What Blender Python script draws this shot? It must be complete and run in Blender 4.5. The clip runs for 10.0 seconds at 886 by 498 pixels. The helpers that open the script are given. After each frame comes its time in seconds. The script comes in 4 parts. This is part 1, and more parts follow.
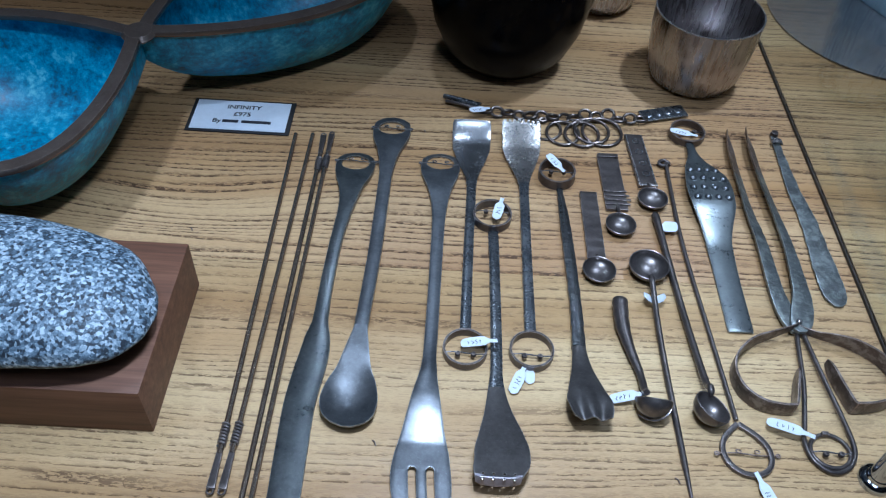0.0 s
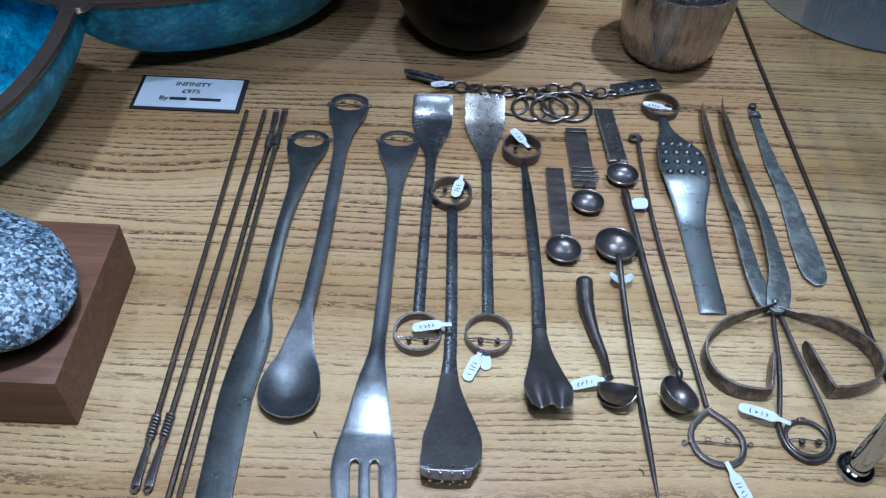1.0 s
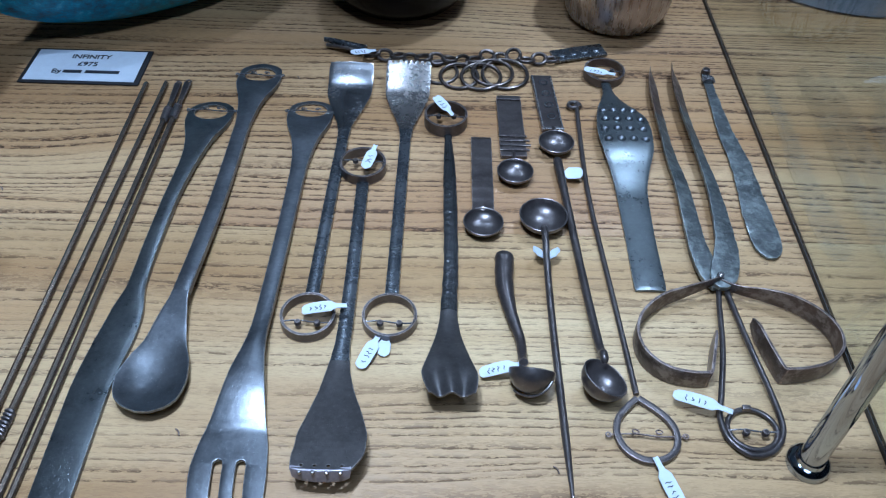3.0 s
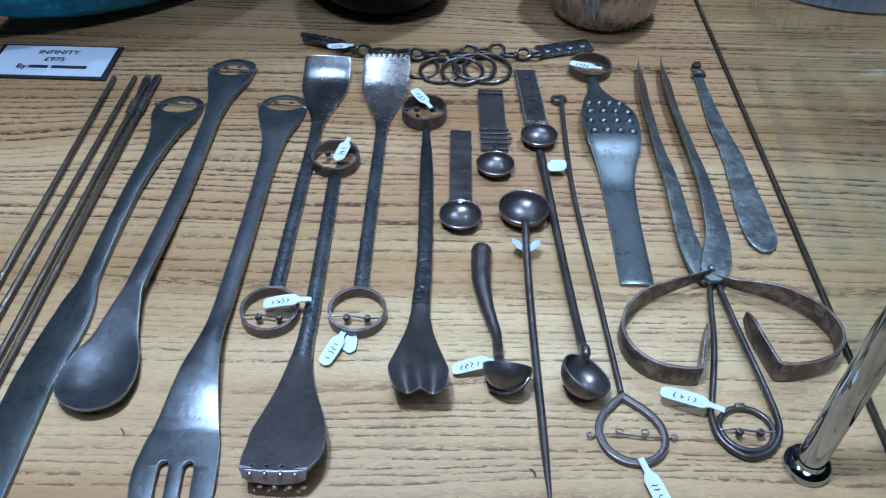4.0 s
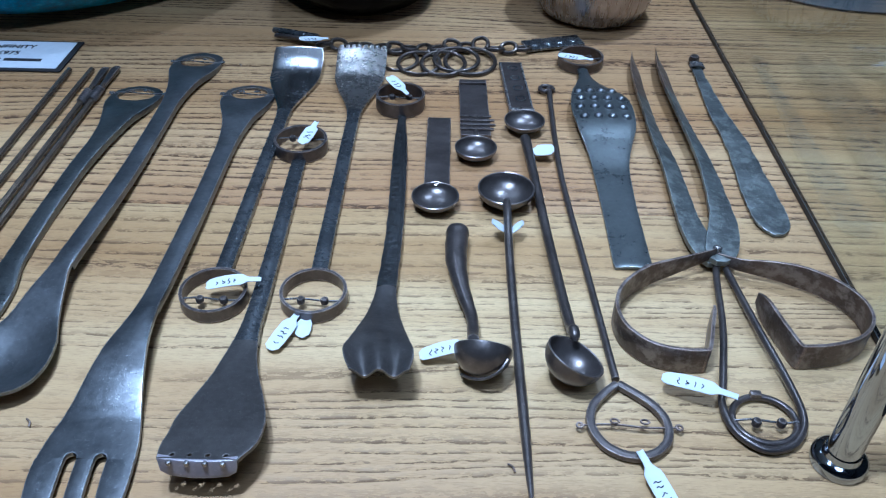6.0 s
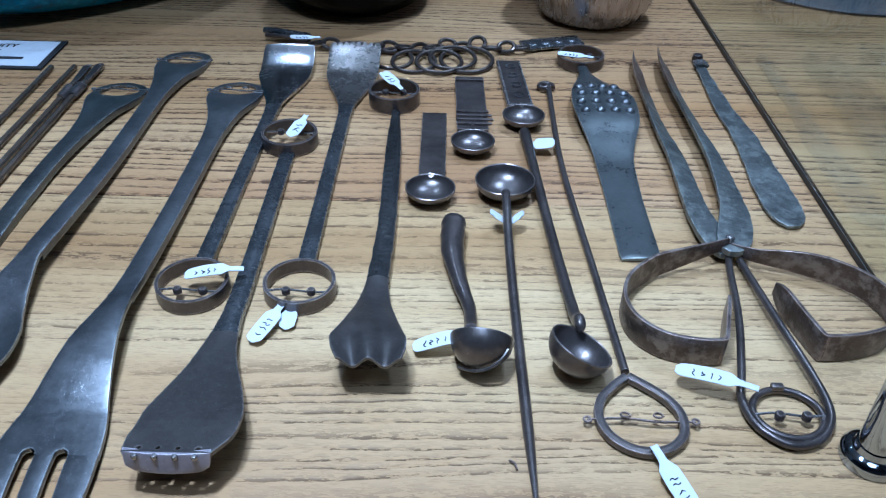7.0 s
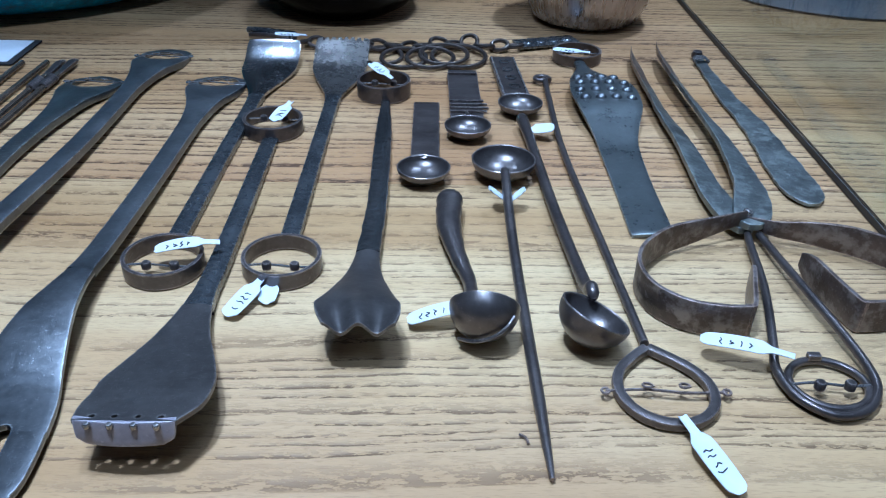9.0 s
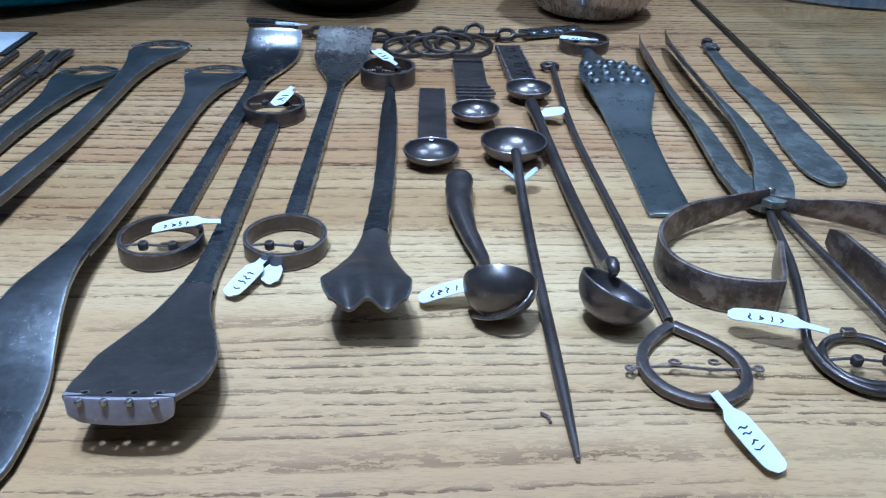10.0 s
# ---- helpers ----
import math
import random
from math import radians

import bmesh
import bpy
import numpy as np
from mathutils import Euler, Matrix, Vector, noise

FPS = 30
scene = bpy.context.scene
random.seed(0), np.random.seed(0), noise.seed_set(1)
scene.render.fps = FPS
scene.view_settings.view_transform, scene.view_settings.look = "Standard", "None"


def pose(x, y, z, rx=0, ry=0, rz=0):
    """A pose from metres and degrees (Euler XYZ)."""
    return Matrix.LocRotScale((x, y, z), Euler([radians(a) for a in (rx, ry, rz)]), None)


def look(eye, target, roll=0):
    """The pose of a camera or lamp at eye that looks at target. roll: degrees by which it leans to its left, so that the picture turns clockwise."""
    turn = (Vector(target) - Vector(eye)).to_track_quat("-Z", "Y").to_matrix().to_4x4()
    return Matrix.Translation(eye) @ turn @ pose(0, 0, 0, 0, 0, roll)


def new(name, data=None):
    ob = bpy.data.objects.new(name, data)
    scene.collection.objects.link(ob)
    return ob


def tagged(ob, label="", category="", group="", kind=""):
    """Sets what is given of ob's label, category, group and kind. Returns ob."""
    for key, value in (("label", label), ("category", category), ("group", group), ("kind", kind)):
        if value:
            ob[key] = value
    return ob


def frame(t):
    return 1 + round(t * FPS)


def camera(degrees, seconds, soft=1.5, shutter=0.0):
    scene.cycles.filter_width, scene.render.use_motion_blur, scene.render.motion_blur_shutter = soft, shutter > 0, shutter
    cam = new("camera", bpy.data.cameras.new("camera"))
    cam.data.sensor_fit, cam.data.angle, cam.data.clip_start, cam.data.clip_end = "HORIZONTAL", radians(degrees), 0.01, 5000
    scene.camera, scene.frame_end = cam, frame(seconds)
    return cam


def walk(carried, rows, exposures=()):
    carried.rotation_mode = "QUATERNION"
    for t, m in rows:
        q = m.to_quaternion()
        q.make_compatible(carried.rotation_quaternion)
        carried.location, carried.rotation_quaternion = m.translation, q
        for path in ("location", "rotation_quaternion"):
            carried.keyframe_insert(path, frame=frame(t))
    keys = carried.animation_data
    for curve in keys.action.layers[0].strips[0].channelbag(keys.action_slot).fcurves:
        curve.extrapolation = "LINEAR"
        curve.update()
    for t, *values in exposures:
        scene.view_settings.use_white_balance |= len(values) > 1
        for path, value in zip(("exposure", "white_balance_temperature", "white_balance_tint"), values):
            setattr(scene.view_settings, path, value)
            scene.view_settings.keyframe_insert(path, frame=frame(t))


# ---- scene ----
cam = camera(57.5, 10.0, soft=1.15)
PATH = [
    (0, (0.118, 0.15, 0.409), (0.137, 1.501, -1.066), 3.7),
    (0.5, (0.133, 0.155, 0.395), (0.152, 1.502, -1.084), 3.5),
    (1, (0.147, 0.165, 0.379), (0.169, 1.509, -1.102), 3.2),
    (1.5, (0.162, 0.175, 0.363), (0.185, 1.518, -1.119), 2.9),
    (2, (0.176, 0.182, 0.346), (0.195, 1.531, -1.13), 2.5),
    (2.5, (0.192, 0.185, 0.334), (0.204, 1.544, -1.132), 2.1),
    (4, (0.22, 0.191, 0.29), (0.218, 1.622, -1.107), 1.5),
    (4.5, (0.224, 0.193, 0.273), (0.218, 1.653, -1.094), 1.3),
    (5, (0.226, 0.194, 0.258), (0.215, 1.681, -1.08), 1.2),
    (5.5, (0.233, 0.195, 0.244), (0.219, 1.712, -1.059), 1.1),
    (7, (0.236, 0.202, 0.201), (0.228, 1.804, -0.996), 1.2),
    (7.5, (0.236, 0.203, 0.19), (0.236, 1.83, -0.973), 1.2),
    (8, (0.236, 0.203, 0.178), (0.246, 1.853, -0.952), 1.3),
    (8.5, (0.236, 0.203, 0.171), (0.254, 1.87, -0.933), 1.4),
    (9, (0.233, 0.206, 0.16), (0.256, 1.89, -0.92), 1.4),
    (9.5, (0.23, 0.209, 0.15), (0.257, 1.904, -0.912), 1.3),
    (10, (0.229, 0.21, 0.143), (0.256, 1.912, -0.905), 1.1),
]
walk(cam, [(t, look(eye, target, roll)) for t, eye, target, roll in PATH], [(0, 0.03, 5180, 10.8), (2.5, 0.04, 4890, 10.3), (5, 0.14, 4750, 10), (8, 0.29, 4660, 9.9), (10, 0.34, 4630, 9.8)])

# ---- light: cool-white spots under an unseen canopy added over the counter, a dim room ----
world = bpy.data.worlds.new("room_air")
scene.world = world
world.use_nodes = True
world.node_tree.nodes["Background"].inputs[0].default_value = (0.55, 0.62, 0.72, 1)
world.node_tree.nodes["Background"].inputs[1].default_value = 0.05


def disc_lamp(name, x, y, z, size, watts, colour, target):
    data = bpy.data.lights.new(name, "AREA")
    data.shape, data.size, data.energy, data.color = "DISK", size, watts, colour
    ob = new(name, data)
    ob.matrix_world = look((x, y, z), target)
    return ob


COOL = (0.88, 0.95, 1.0)
# x, y, watts, cone in degrees, and where on the counter it points
SPOTS = [
    (0.125, 0.335, 13.5, 84, 0.095, 0.31),
    (0.200, 0.400, 5.4, 80, 0.210, 0.40),
    (-0.190, 0.515, 7.6, 72, -0.30, 0.54),
    (0.430, 0.760, 11.0, 76, 0.465, 0.73),
    (0.060, 0.860, 3.0, 58, 0.13, 0.68),
]
for sx, sy, power, cone, tx, ty in SPOTS:
    data = bpy.data.lights.new("case_spot", "SPOT")
    data.energy, data.color, data.shadow_soft_size = power, COOL, 0.022
    data.spot_size, data.spot_blend = radians(cone), 1.0
    new("case_spot", data).matrix_world = look((sx, sy, 0.625), (tx, ty, 0))
# unseen fill lamp, added to lift the shadows from the front
disc_lamp("room_fill", 0.3, -0.5, 2.36, 0.9, 10, (0.80, 0.90, 1.0), (0.3, -0.3, 0))

# ---- materials ----


class Nodes:
    """A principled material with short ways to add nodes."""

    def __init__(self, name, rough=0.5, metal=0.0, colour=(0.5, 0.5, 0.5)):
        self.m = bpy.data.materials.new(name)
        self.m.use_nodes = True
        self.t = self.m.node_tree
        self.p = self.t.nodes["Principled BSDF"]
        self.p.inputs["Base Color"].default_value = (*colour, 1)
        self.p.inputs["Roughness"].default_value = rough
        self.p.inputs["Metallic"].default_value = metal

    def add(self, kind, **values):
        n = self.t.nodes.new(kind)
        for k, v in values.items():
            n.inputs[k.replace("_", " ")].default_value = v
        return n

    def link(self, a, b):
        self.t.links.new(a, b)

    def place(self, scale=(1, 1, 1), local=False):
        src = self.t.nodes.new("ShaderNodeTexCoord").outputs["Object"] if local else self.t.nodes.new("ShaderNodeNewGeometry").outputs["Position"]
        n = self.add("ShaderNodeMapping")
        n.inputs["Scale"].default_value = scale
        self.link(src, n.inputs["Vector"])
        return n.outputs[0]

    def noise(self, vec, scale, detail=3.0, rough=0.55):
        n = self.add("ShaderNodeTexNoise", Scale=scale, Detail=detail, Roughness=rough)
        self.link(vec, n.inputs["Vector"])
        return n.outputs["Fac"]

    def ramp(self, fac, stops):
        n = self.t.nodes.new("ShaderNodeValToRGB")
        els = n.color_ramp.elements
        while len(els) < len(stops):
            els.new(0.5)
        for e, (pos, col) in zip(els, stops):
            e.position = pos
            e.color = (*col, 1) if not isinstance(col, (int, float)) else (col, col, col, 1)
        self.link(fac, n.inputs[0])
        return n.outputs[0]

    def math(self, op, a, b=None):
        n = self.t.nodes.new("ShaderNodeMath")
        n.operation = op
        for i, v in enumerate((a, b)):
            if v is None:
                continue
            if isinstance(v, (int, float)):
                n.inputs[i].default_value = v
            else:
                self.link(v, n.inputs[i])
        return n.outputs[0]

    def mix(self, fac, a, b, blend="MIX"):
        n = self.t.nodes.new("ShaderNodeMix")
        n.data_type, n.blend_type = "RGBA", blend
        for i, v in ((0, fac), (6, a), (7, b)):
            if isinstance(v, (int, float)):
                n.inputs[i].default_value = v
            elif isinstance(v, tuple):
                n.inputs[i].default_value = (*v, 1)
            else:
                self.link(v, n.inputs[i])
        return n.outputs[2]

    def colour(self, out):
        self.link(out, self.p.inputs["Base Color"])

    def rough(self, out):
        self.link(out, self.p.inputs["Roughness"])

    def bump(self, height, strength=0.3, distance=0.001):
        n = self.add("ShaderNodeBump", Strength=strength, Distance=distance)
        self.link(height, n.inputs["Height"])
        self.link(n.outputs[0], self.p.inputs["Normal"])


def oak(name, rings, bold, red):
    """Sawn oak. rings: for each metre; bold: how dark the open pores are; red: how far it turns from straw to russet."""
    n = Nodes(name, 0.5)
    geo = n.t.nodes.new("ShaderNodeNewGeometry")
    info = n.t.nodes.new("ShaderNodeObjectInfo")
    sep = n.t.nodes.new("ShaderNodeSeparateXYZ")
    n.link(geo.outputs["Position"], sep.inputs[0])
    tone = info.outputs["Random"]
    x, y = sep.outputs[0], sep.outputs[1]
    xs = n.math("ADD", x, n.math("MULTIPLY", tone, 7.0))

    def vec(ax, ay, across=None):
        c = n.t.nodes.new("ShaderNodeCombineXYZ")
        n.link(n.math("MULTIPLY", xs, ax), c.inputs[0])
        n.link(n.math("MULTIPLY", y if across is None else across, ay), c.inputs[1])
        n.link(n.math("MULTIPLY", tone, 31.0), c.inputs[2])
        return c.outputs[0]

    # the rings run along x, sway slowly, and bulge round a knot
    sway = n.noise(vec(1.5, 5.0), 1.0, 2.0)
    fuzz = n.noise(vec(34.0, 190.0), 1.0, 5.0, 0.75)
    flat = n.math("ADD", n.math("ADD", y, n.math("MULTIPLY", sway, 0.045)), n.math("MULTIPLY", fuzz, 0.0034))
    dx = n.math("DIVIDE", n.math("ADD", x, 0.055), 0.085)
    dy = n.math("DIVIDE", n.math("SUBTRACT", y, 0.562), 0.034)
    knot = n.math("EXPONENT", n.math("MULTIPLY", n.math("ADD", n.math("MULTIPLY", dx, dx), n.math("MULTIPLY", dy, dy)), -1.0))
    yw = n.math("ADD", flat, n.math("MULTIPLY", knot, 0.020))
    drift = n.noise(vec(1.0, 30.0, yw), 1.0, 2.0)
    phase = n.math("FRACT", n.math("ADD", n.math("MULTIPLY", yw, rings), n.math("MULTIPLY", drift, 9.0)))
    strength = n.ramp(n.noise(vec(7.0, 55.0, yw), 1.0, 3.0, 0.6), [(0.33, 0.22), (0.55, 1.0)])
    broad = n.noise(vec(1.3, 15.0, yw), 1.0, 3.0)
    dash = n.noise(vec(150.0, 700.0, yw), 1.0, 3.0, 0.75)
    fleck = n.noise(vec(240.0, 2300.0), 1.0, 2.0)
    cloud = n.noise(vec(4.0, 7.0), 1.0, 2.0)
    base = n.ramp(broad, [(0.33, (0.345, 0.205, 0.082)), (0.46, (0.505, 0.342, 0.166)), (0.60, (0.650, 0.488, 0.266))])
    base = n.mix(0.42 * red, base, (0.43, 0.238, 0.098))
    base = n.mix(n.math("MULTIPLY", n.ramp(cloud, [(0.48, 0.0), (0.68, 1.0)]), 0.35 + 0.3 * red), base, (0.330, 0.182, 0.080))
    line = n.ramp(phase, [(0.0, 1.0), (0.10 + 0.08 * red, 0.92), (0.24 + 0.08 * red, 0.40), (0.55, 0.14), (0.95, 0.03), (1.0, 0.9)])
    pores = n.ramp(dash, [(0.47, 0.0), (0.515, 1.0)])
    dark = n.math("MULTIPLY", n.math("MULTIPLY", line, strength), pores)
    wash = n.math("MULTIPLY", n.math("MULTIPLY", line, strength), 0.20 + 0.36 * red)
    c = n.mix(wash, base, (0.235, 0.120, 0.048))
    c = n.mix(n.math("MULTIPLY", dark, bold), c, (0.070, 0.034, 0.014))
    c = n.mix(n.math("MULTIPLY", n.ramp(fleck, [(0.54, 0.0), (0.68, 1.0)]), 0.40), c, (0.25, 0.145, 0.066))
    n.colour(n.mix(1.0, c, n.ramp(tone, [(0.0, 0.88), (1.0, 1.0)]), "MULTIPLY"))
    n.rough(n.ramp(dark, [(0.0, 0.40), (1.0, 0.66)]))
    n.p.inputs["Specular IOR Level"].default_value = 0.38
    n.bump(n.math("SUBTRACT", 1.0, dark), 0.5, 0.0007)
    return n.m


def forged(name, lo, hi, rough, hammer=0.35, patina=None, metal=0.6, edge=2.3):
    """Worked metal: uneven tone, fine scratches and hammer marks."""
    n = Nodes(name, rough, metal)
    p = n.place()
    big = n.noise(p, 55.0, 4.0, 0.6)
    small = n.noise(p, 420.0, 3.0, 0.6)
    c = n.ramp(n.math("ADD", n.math("MULTIPLY", big, 0.7), n.math("MULTIPLY", small, 0.3)), [(0.35, lo), (0.65, hi)])
    if patina:
        c = n.mix(n.ramp(n.noise(p, 130.0, 4.0, 0.7), [(0.48, 0.0), (0.62, 0.85)]), c, patina)
    wear = n.ramp(n.noise(p, 600.0, 3.0, 0.8), [(0.60, 0.0), (0.74, 0.40)])
    c = n.mix(wear, c, tuple(min(1.0, v * 1.9) for v in hi))
    round_edge = n.add("ShaderNodeBevel", Radius=0.0011)
    round_edge.samples = 4
    dot = n.t.nodes.new("ShaderNodeVectorMath")
    dot.operation = "DOT_PRODUCT"
    n.link(round_edge.outputs[0], dot.inputs[0])
    n.link(n.t.nodes.new("ShaderNodeNewGeometry").outputs["Normal"], dot.inputs[1])
    # lighter edges: rubbed wear, and edge highlights put into the colour too
    rub_glint = n.math("MULTIPLY", n.ramp(dot.outputs["Value"], [(0.86, 1.0), (0.992, 0.0)]), n.ramp(n.noise(p, 240.0, 3.0, 0.7), [(0.36, 0.15), (0.54, 1.0)]))
    c = n.mix(rub_glint, c, tuple(min(1.0, v * edge) for v in hi))
    n.colour(c)
    n.rough(n.ramp(n.math("ADD", n.math("MULTIPLY", big, 0.5), n.math("MULTIPLY", small, 0.5)), [(0.3, max(rough - 0.04, 0.05)), (0.7, rough + 0.05)]))
    scuff = n.ramp(n.noise(p, 760.0, 2.0, 0.8), [(0.60, 0.0), (0.68, 1.0)])
    n.bump(n.math("ADD", n.math("ADD", n.noise(p, 120.0, 2.0), n.math("MULTIPLY", small, 0.30)), n.math("MULTIPLY", scuff, -0.25)), hammer, 0.0006)
    return n.m


def plain(name, colour, rough, metal=0.0, var=0.12, scale=90.0, bump=0.1):
    n = Nodes(name, rough, metal)
    p = n.place()
    f = n.noise(p, scale, 4.0, 0.6)
    n.colour(n.ramp(f, [(0.3, tuple(v * (1 - var) for v in colour)), (0.7, tuple(min(v * (1 + var), 1) for v in colour))]))
    n.rough(n.ramp(n.noise(p, scale * 0.4, 2.0), [(0.3, max(rough - 0.06, 0.02)), (0.7, rough + 0.06)]))
    n.bump(f, bump, 0.0003)
    return n.m


def granite():
    n = Nodes("granite", 0.6)
    p = n.place(local=True)
    v = n.add("ShaderNodeTexVoronoi", Scale=600.0)
    n.link(p, v.inputs["Vector"])
    sep = n.t.nodes.new("ShaderNodeSeparateColor")
    n.link(v.outputs["Color"], sep.inputs[0])
    f = n.math("ADD", n.math("MULTIPLY", sep.outputs[0], 0.45), n.math("MULTIPLY", n.noise(p, 230.0, 4.0, 0.75), 0.85))
    n.colour(n.ramp(f, [(0.46, (0.016, 0.026, 0.040)), (0.60, (0.075, 0.115, 0.16)), (0.72, (0.17, 0.245, 0.32)), (0.88, (0.46, 0.56, 0.66))]))
    n.bump(n.noise(p, 400.0, 3.0), 0.3, 0.0006)
    return n.m


def patina_blue():
    n = Nodes("blue_patina", 0.5)
    p = n.place(local=True)
    a = n.noise(p, 60.0, 6.0, 0.68)
    b = n.noise(p, 260.0, 4.0, 0.7)
    f = n.math("ADD", n.math("MULTIPLY", a, 0.62), n.math("MULTIPLY", b, 0.38))
    n.colour(n.ramp(f, [(0.36, (0.014, 0.075, 0.125)), (0.45, (0.014, 0.175, 0.32)), (0.54, (0.030, 0.325, 0.54)), (0.66, (0.17, 0.58, 0.70))]))
    n.rough(n.ramp(b, [(0.3, 0.32), (0.7, 0.6)]))
    n.bump(f, 0.35, 0.0008)
    return n.m


def mahogany():
    n = Nodes("mahogany", 0.55)
    p = n.place((3.0, 60.0, 60.0))
    f = n.noise(p, 4.0, 5.0, 0.6)
    n.colour(n.ramp(f, [(0.3, (0.090, 0.040, 0.022)), (0.5, (0.140, 0.062, 0.034)), (0.7, (0.195, 0.092, 0.052))]))
    n.bump(f, 0.15, 0.0004)
    return n.m


def brushed_silver():
    n = Nodes("brushed_silver", 0.24, 1.0)
    p = n.place((1.0, 1.0, 0.06), local=True)
    f = n.noise(p, 330.0, 4.0, 0.65)
    g = n.noise(n.place(local=True), 45.0, 4.0, 0.6)
    n.colour(n.mix(n.ramp(g, [(0.42, 0.0), (0.70, 0.45)]), n.ramp(f, [(0.35, (0.34, 0.320, 0.325)), (0.65, (0.56, 0.535, 0.540))]), (0.29, 0.225, 0.19)))
    n.rough(n.ramp(f, [(0.3, 0.18), (0.7, 0.4)]))
    n.bump(f, 0.22, 0.0005)
    return n.m


def glass():
    n = Nodes("green_glass", 0.02)
    n.p.inputs["Base Color"].default_value = (0.80, 0.86, 0.83, 1)
    n.p.inputs["Transmission Weight"].default_value = 1.0
    n.p.inputs["IOR"].default_value = 1.5
    return n.m


OAK = oak("straw_oak", 185.0, 0.78, 0.0)
RUSSET_OAK = oak("russet_oak", 175.0, 1.0, 1.0)
STEEL = forged("dark_steel", (0.090, 0.098, 0.108), (0.165, 0.177, 0.190), 0.27, 0.34, metal=0.82, edge=2.8)
BLADE = forged("blackened_steel", (0.085, 0.096, 0.101), (0.160, 0.175, 0.180), 0.30, 0.42, metal=0.82, edge=3.0)
BRIGHT = forged("bright_steel", (0.112, 0.121, 0.132), (0.205, 0.218, 0.234), 0.35, 0.26, metal=0.85, edge=2.6)
LIP = forged("heat_blued_steel", (0.074, 0.069, 0.068), (0.130, 0.122, 0.120), 0.39, 0.35, metal=0.7, edge=2.6)
POLISH = forged("polished_steel", (0.34, 0.35, 0.37), (0.46, 0.47, 0.49), 0.25, 0.06, metal=1.0)
BROWN = forged("oxidised_silver", (0.070, 0.060, 0.058), (0.130, 0.113, 0.108), 0.31, 0.30, metal=0.7, edge=3.2)
DULL = forged("worn_silver", (0.105, 0.094, 0.092), (0.165, 0.149, 0.146), 0.31, 0.18, metal=0.8)
RUST = forged("heat_brown_steel", (0.058, 0.045, 0.040), (0.135, 0.104, 0.090), 0.36, 0.45, (0.25, 0.22, 0.205), edge=3.2)
GREY = forged("hammered_grey_steel", (0.075, 0.080, 0.080), (0.165, 0.182, 0.182), 0.36, 0.8, (0.25, 0.275, 0.262), metal=0.65)
GREY2 = forged("smooth_grey_steel", (0.110, 0.124, 0.128), (0.164, 0.182, 0.186), 0.29, 0.11, metal=0.75)
# rake lip: paler than its blade, the light on its front put into the colour
LILAC = forged("lit_lip_steel", (0.20, 0.185, 0.215), (0.34, 0.32, 0.36), 0.45, 0.2, metal=0.4, edge=1.5)
FACETED = forged("beaten_steel", (0.085, 0.088, 0.092), (0.160, 0.164, 0.168), 0.22, 1.3, metal=0.85, edge=2.8)
TEETH = forged("worn_pale_steel", (0.22, 0.21, 0.20), (0.34, 0.325, 0.31), 0.27, 0.35, metal=0.9, edge=1.6)
SKEWER = forged("straw_brown_steel", (0.130, 0.104, 0.082), (0.230, 0.186, 0.148), 0.24, 0.55, metal=0.8, edge=2.0)
CHAIN = forged("dark_bronze_chain", (0.055, 0.045, 0.040), (0.105, 0.088, 0.078), 0.30, 0.15, metal=0.75, edge=2.0)
WIRE = forged("silver_wire", (0.22, 0.21, 0.21), (0.36, 0.345, 0.34), 0.26, 0.1, metal=0.8, edge=1.4)
BRONZE = forged("worn_bronze", (0.105, 0.083, 0.071), (0.150, 0.121, 0.105), 0.22, 0.06, metal=0.5, edge=1.8)
SILVER = brushed_silver()
PATINA = patina_blue()
GRANITE = granite()
MAHOGANY = mahogany()
BLACK = plain("black_glaze", (0.0018, 0.0018, 0.0022), 0.2, 0.0, 0.3)
BLACK.node_tree.nodes["Principled BSDF"].inputs["Specular IOR Level"].default_value = 0.07
CHROME = plain("chrome", (0.42, 0.46, 0.53), 0.07, 1.0, 0.05, 30.0, 0.02)
PAPER = plain("white_paper", (0.62, 0.68, 0.76), 0.75, 0.0, 0.04, 300.0, 0.1)
CARD = plain("black_card", (0.012, 0.012, 0.014), 0.7)
INK = plain("ink", (0.02, 0.022, 0.03), 0.7)
SEAL = plain("dark_seal", (0.018, 0.018, 0.018), 0.5)
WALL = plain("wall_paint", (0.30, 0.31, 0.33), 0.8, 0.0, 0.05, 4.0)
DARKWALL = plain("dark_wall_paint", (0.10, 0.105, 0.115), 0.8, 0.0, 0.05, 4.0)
# pale so metal and glass pick it up; only unseen added panels use it
REFLECTOR = plain("reflector_laminate", (0.52, 0.60, 0.70), 0.5, 0.0, 0.05, 8.0)
CARPET = plain("carpet", (0.09, 0.09, 0.10), 0.95, 0.0, 0.3, 200.0, 0.6)
GLASS = glass()

# ---- mesh helpers ----


def origin(ob):
    while ob.parent:
        ob = ob.parent
    return Vector(ob.location)


def thing(name, loc, label, category, group="", kind=""):
    ob = new(name)
    ob.empty_display_size = 0.01
    ob.location = loc
    return tagged(ob, label, category, group, kind)


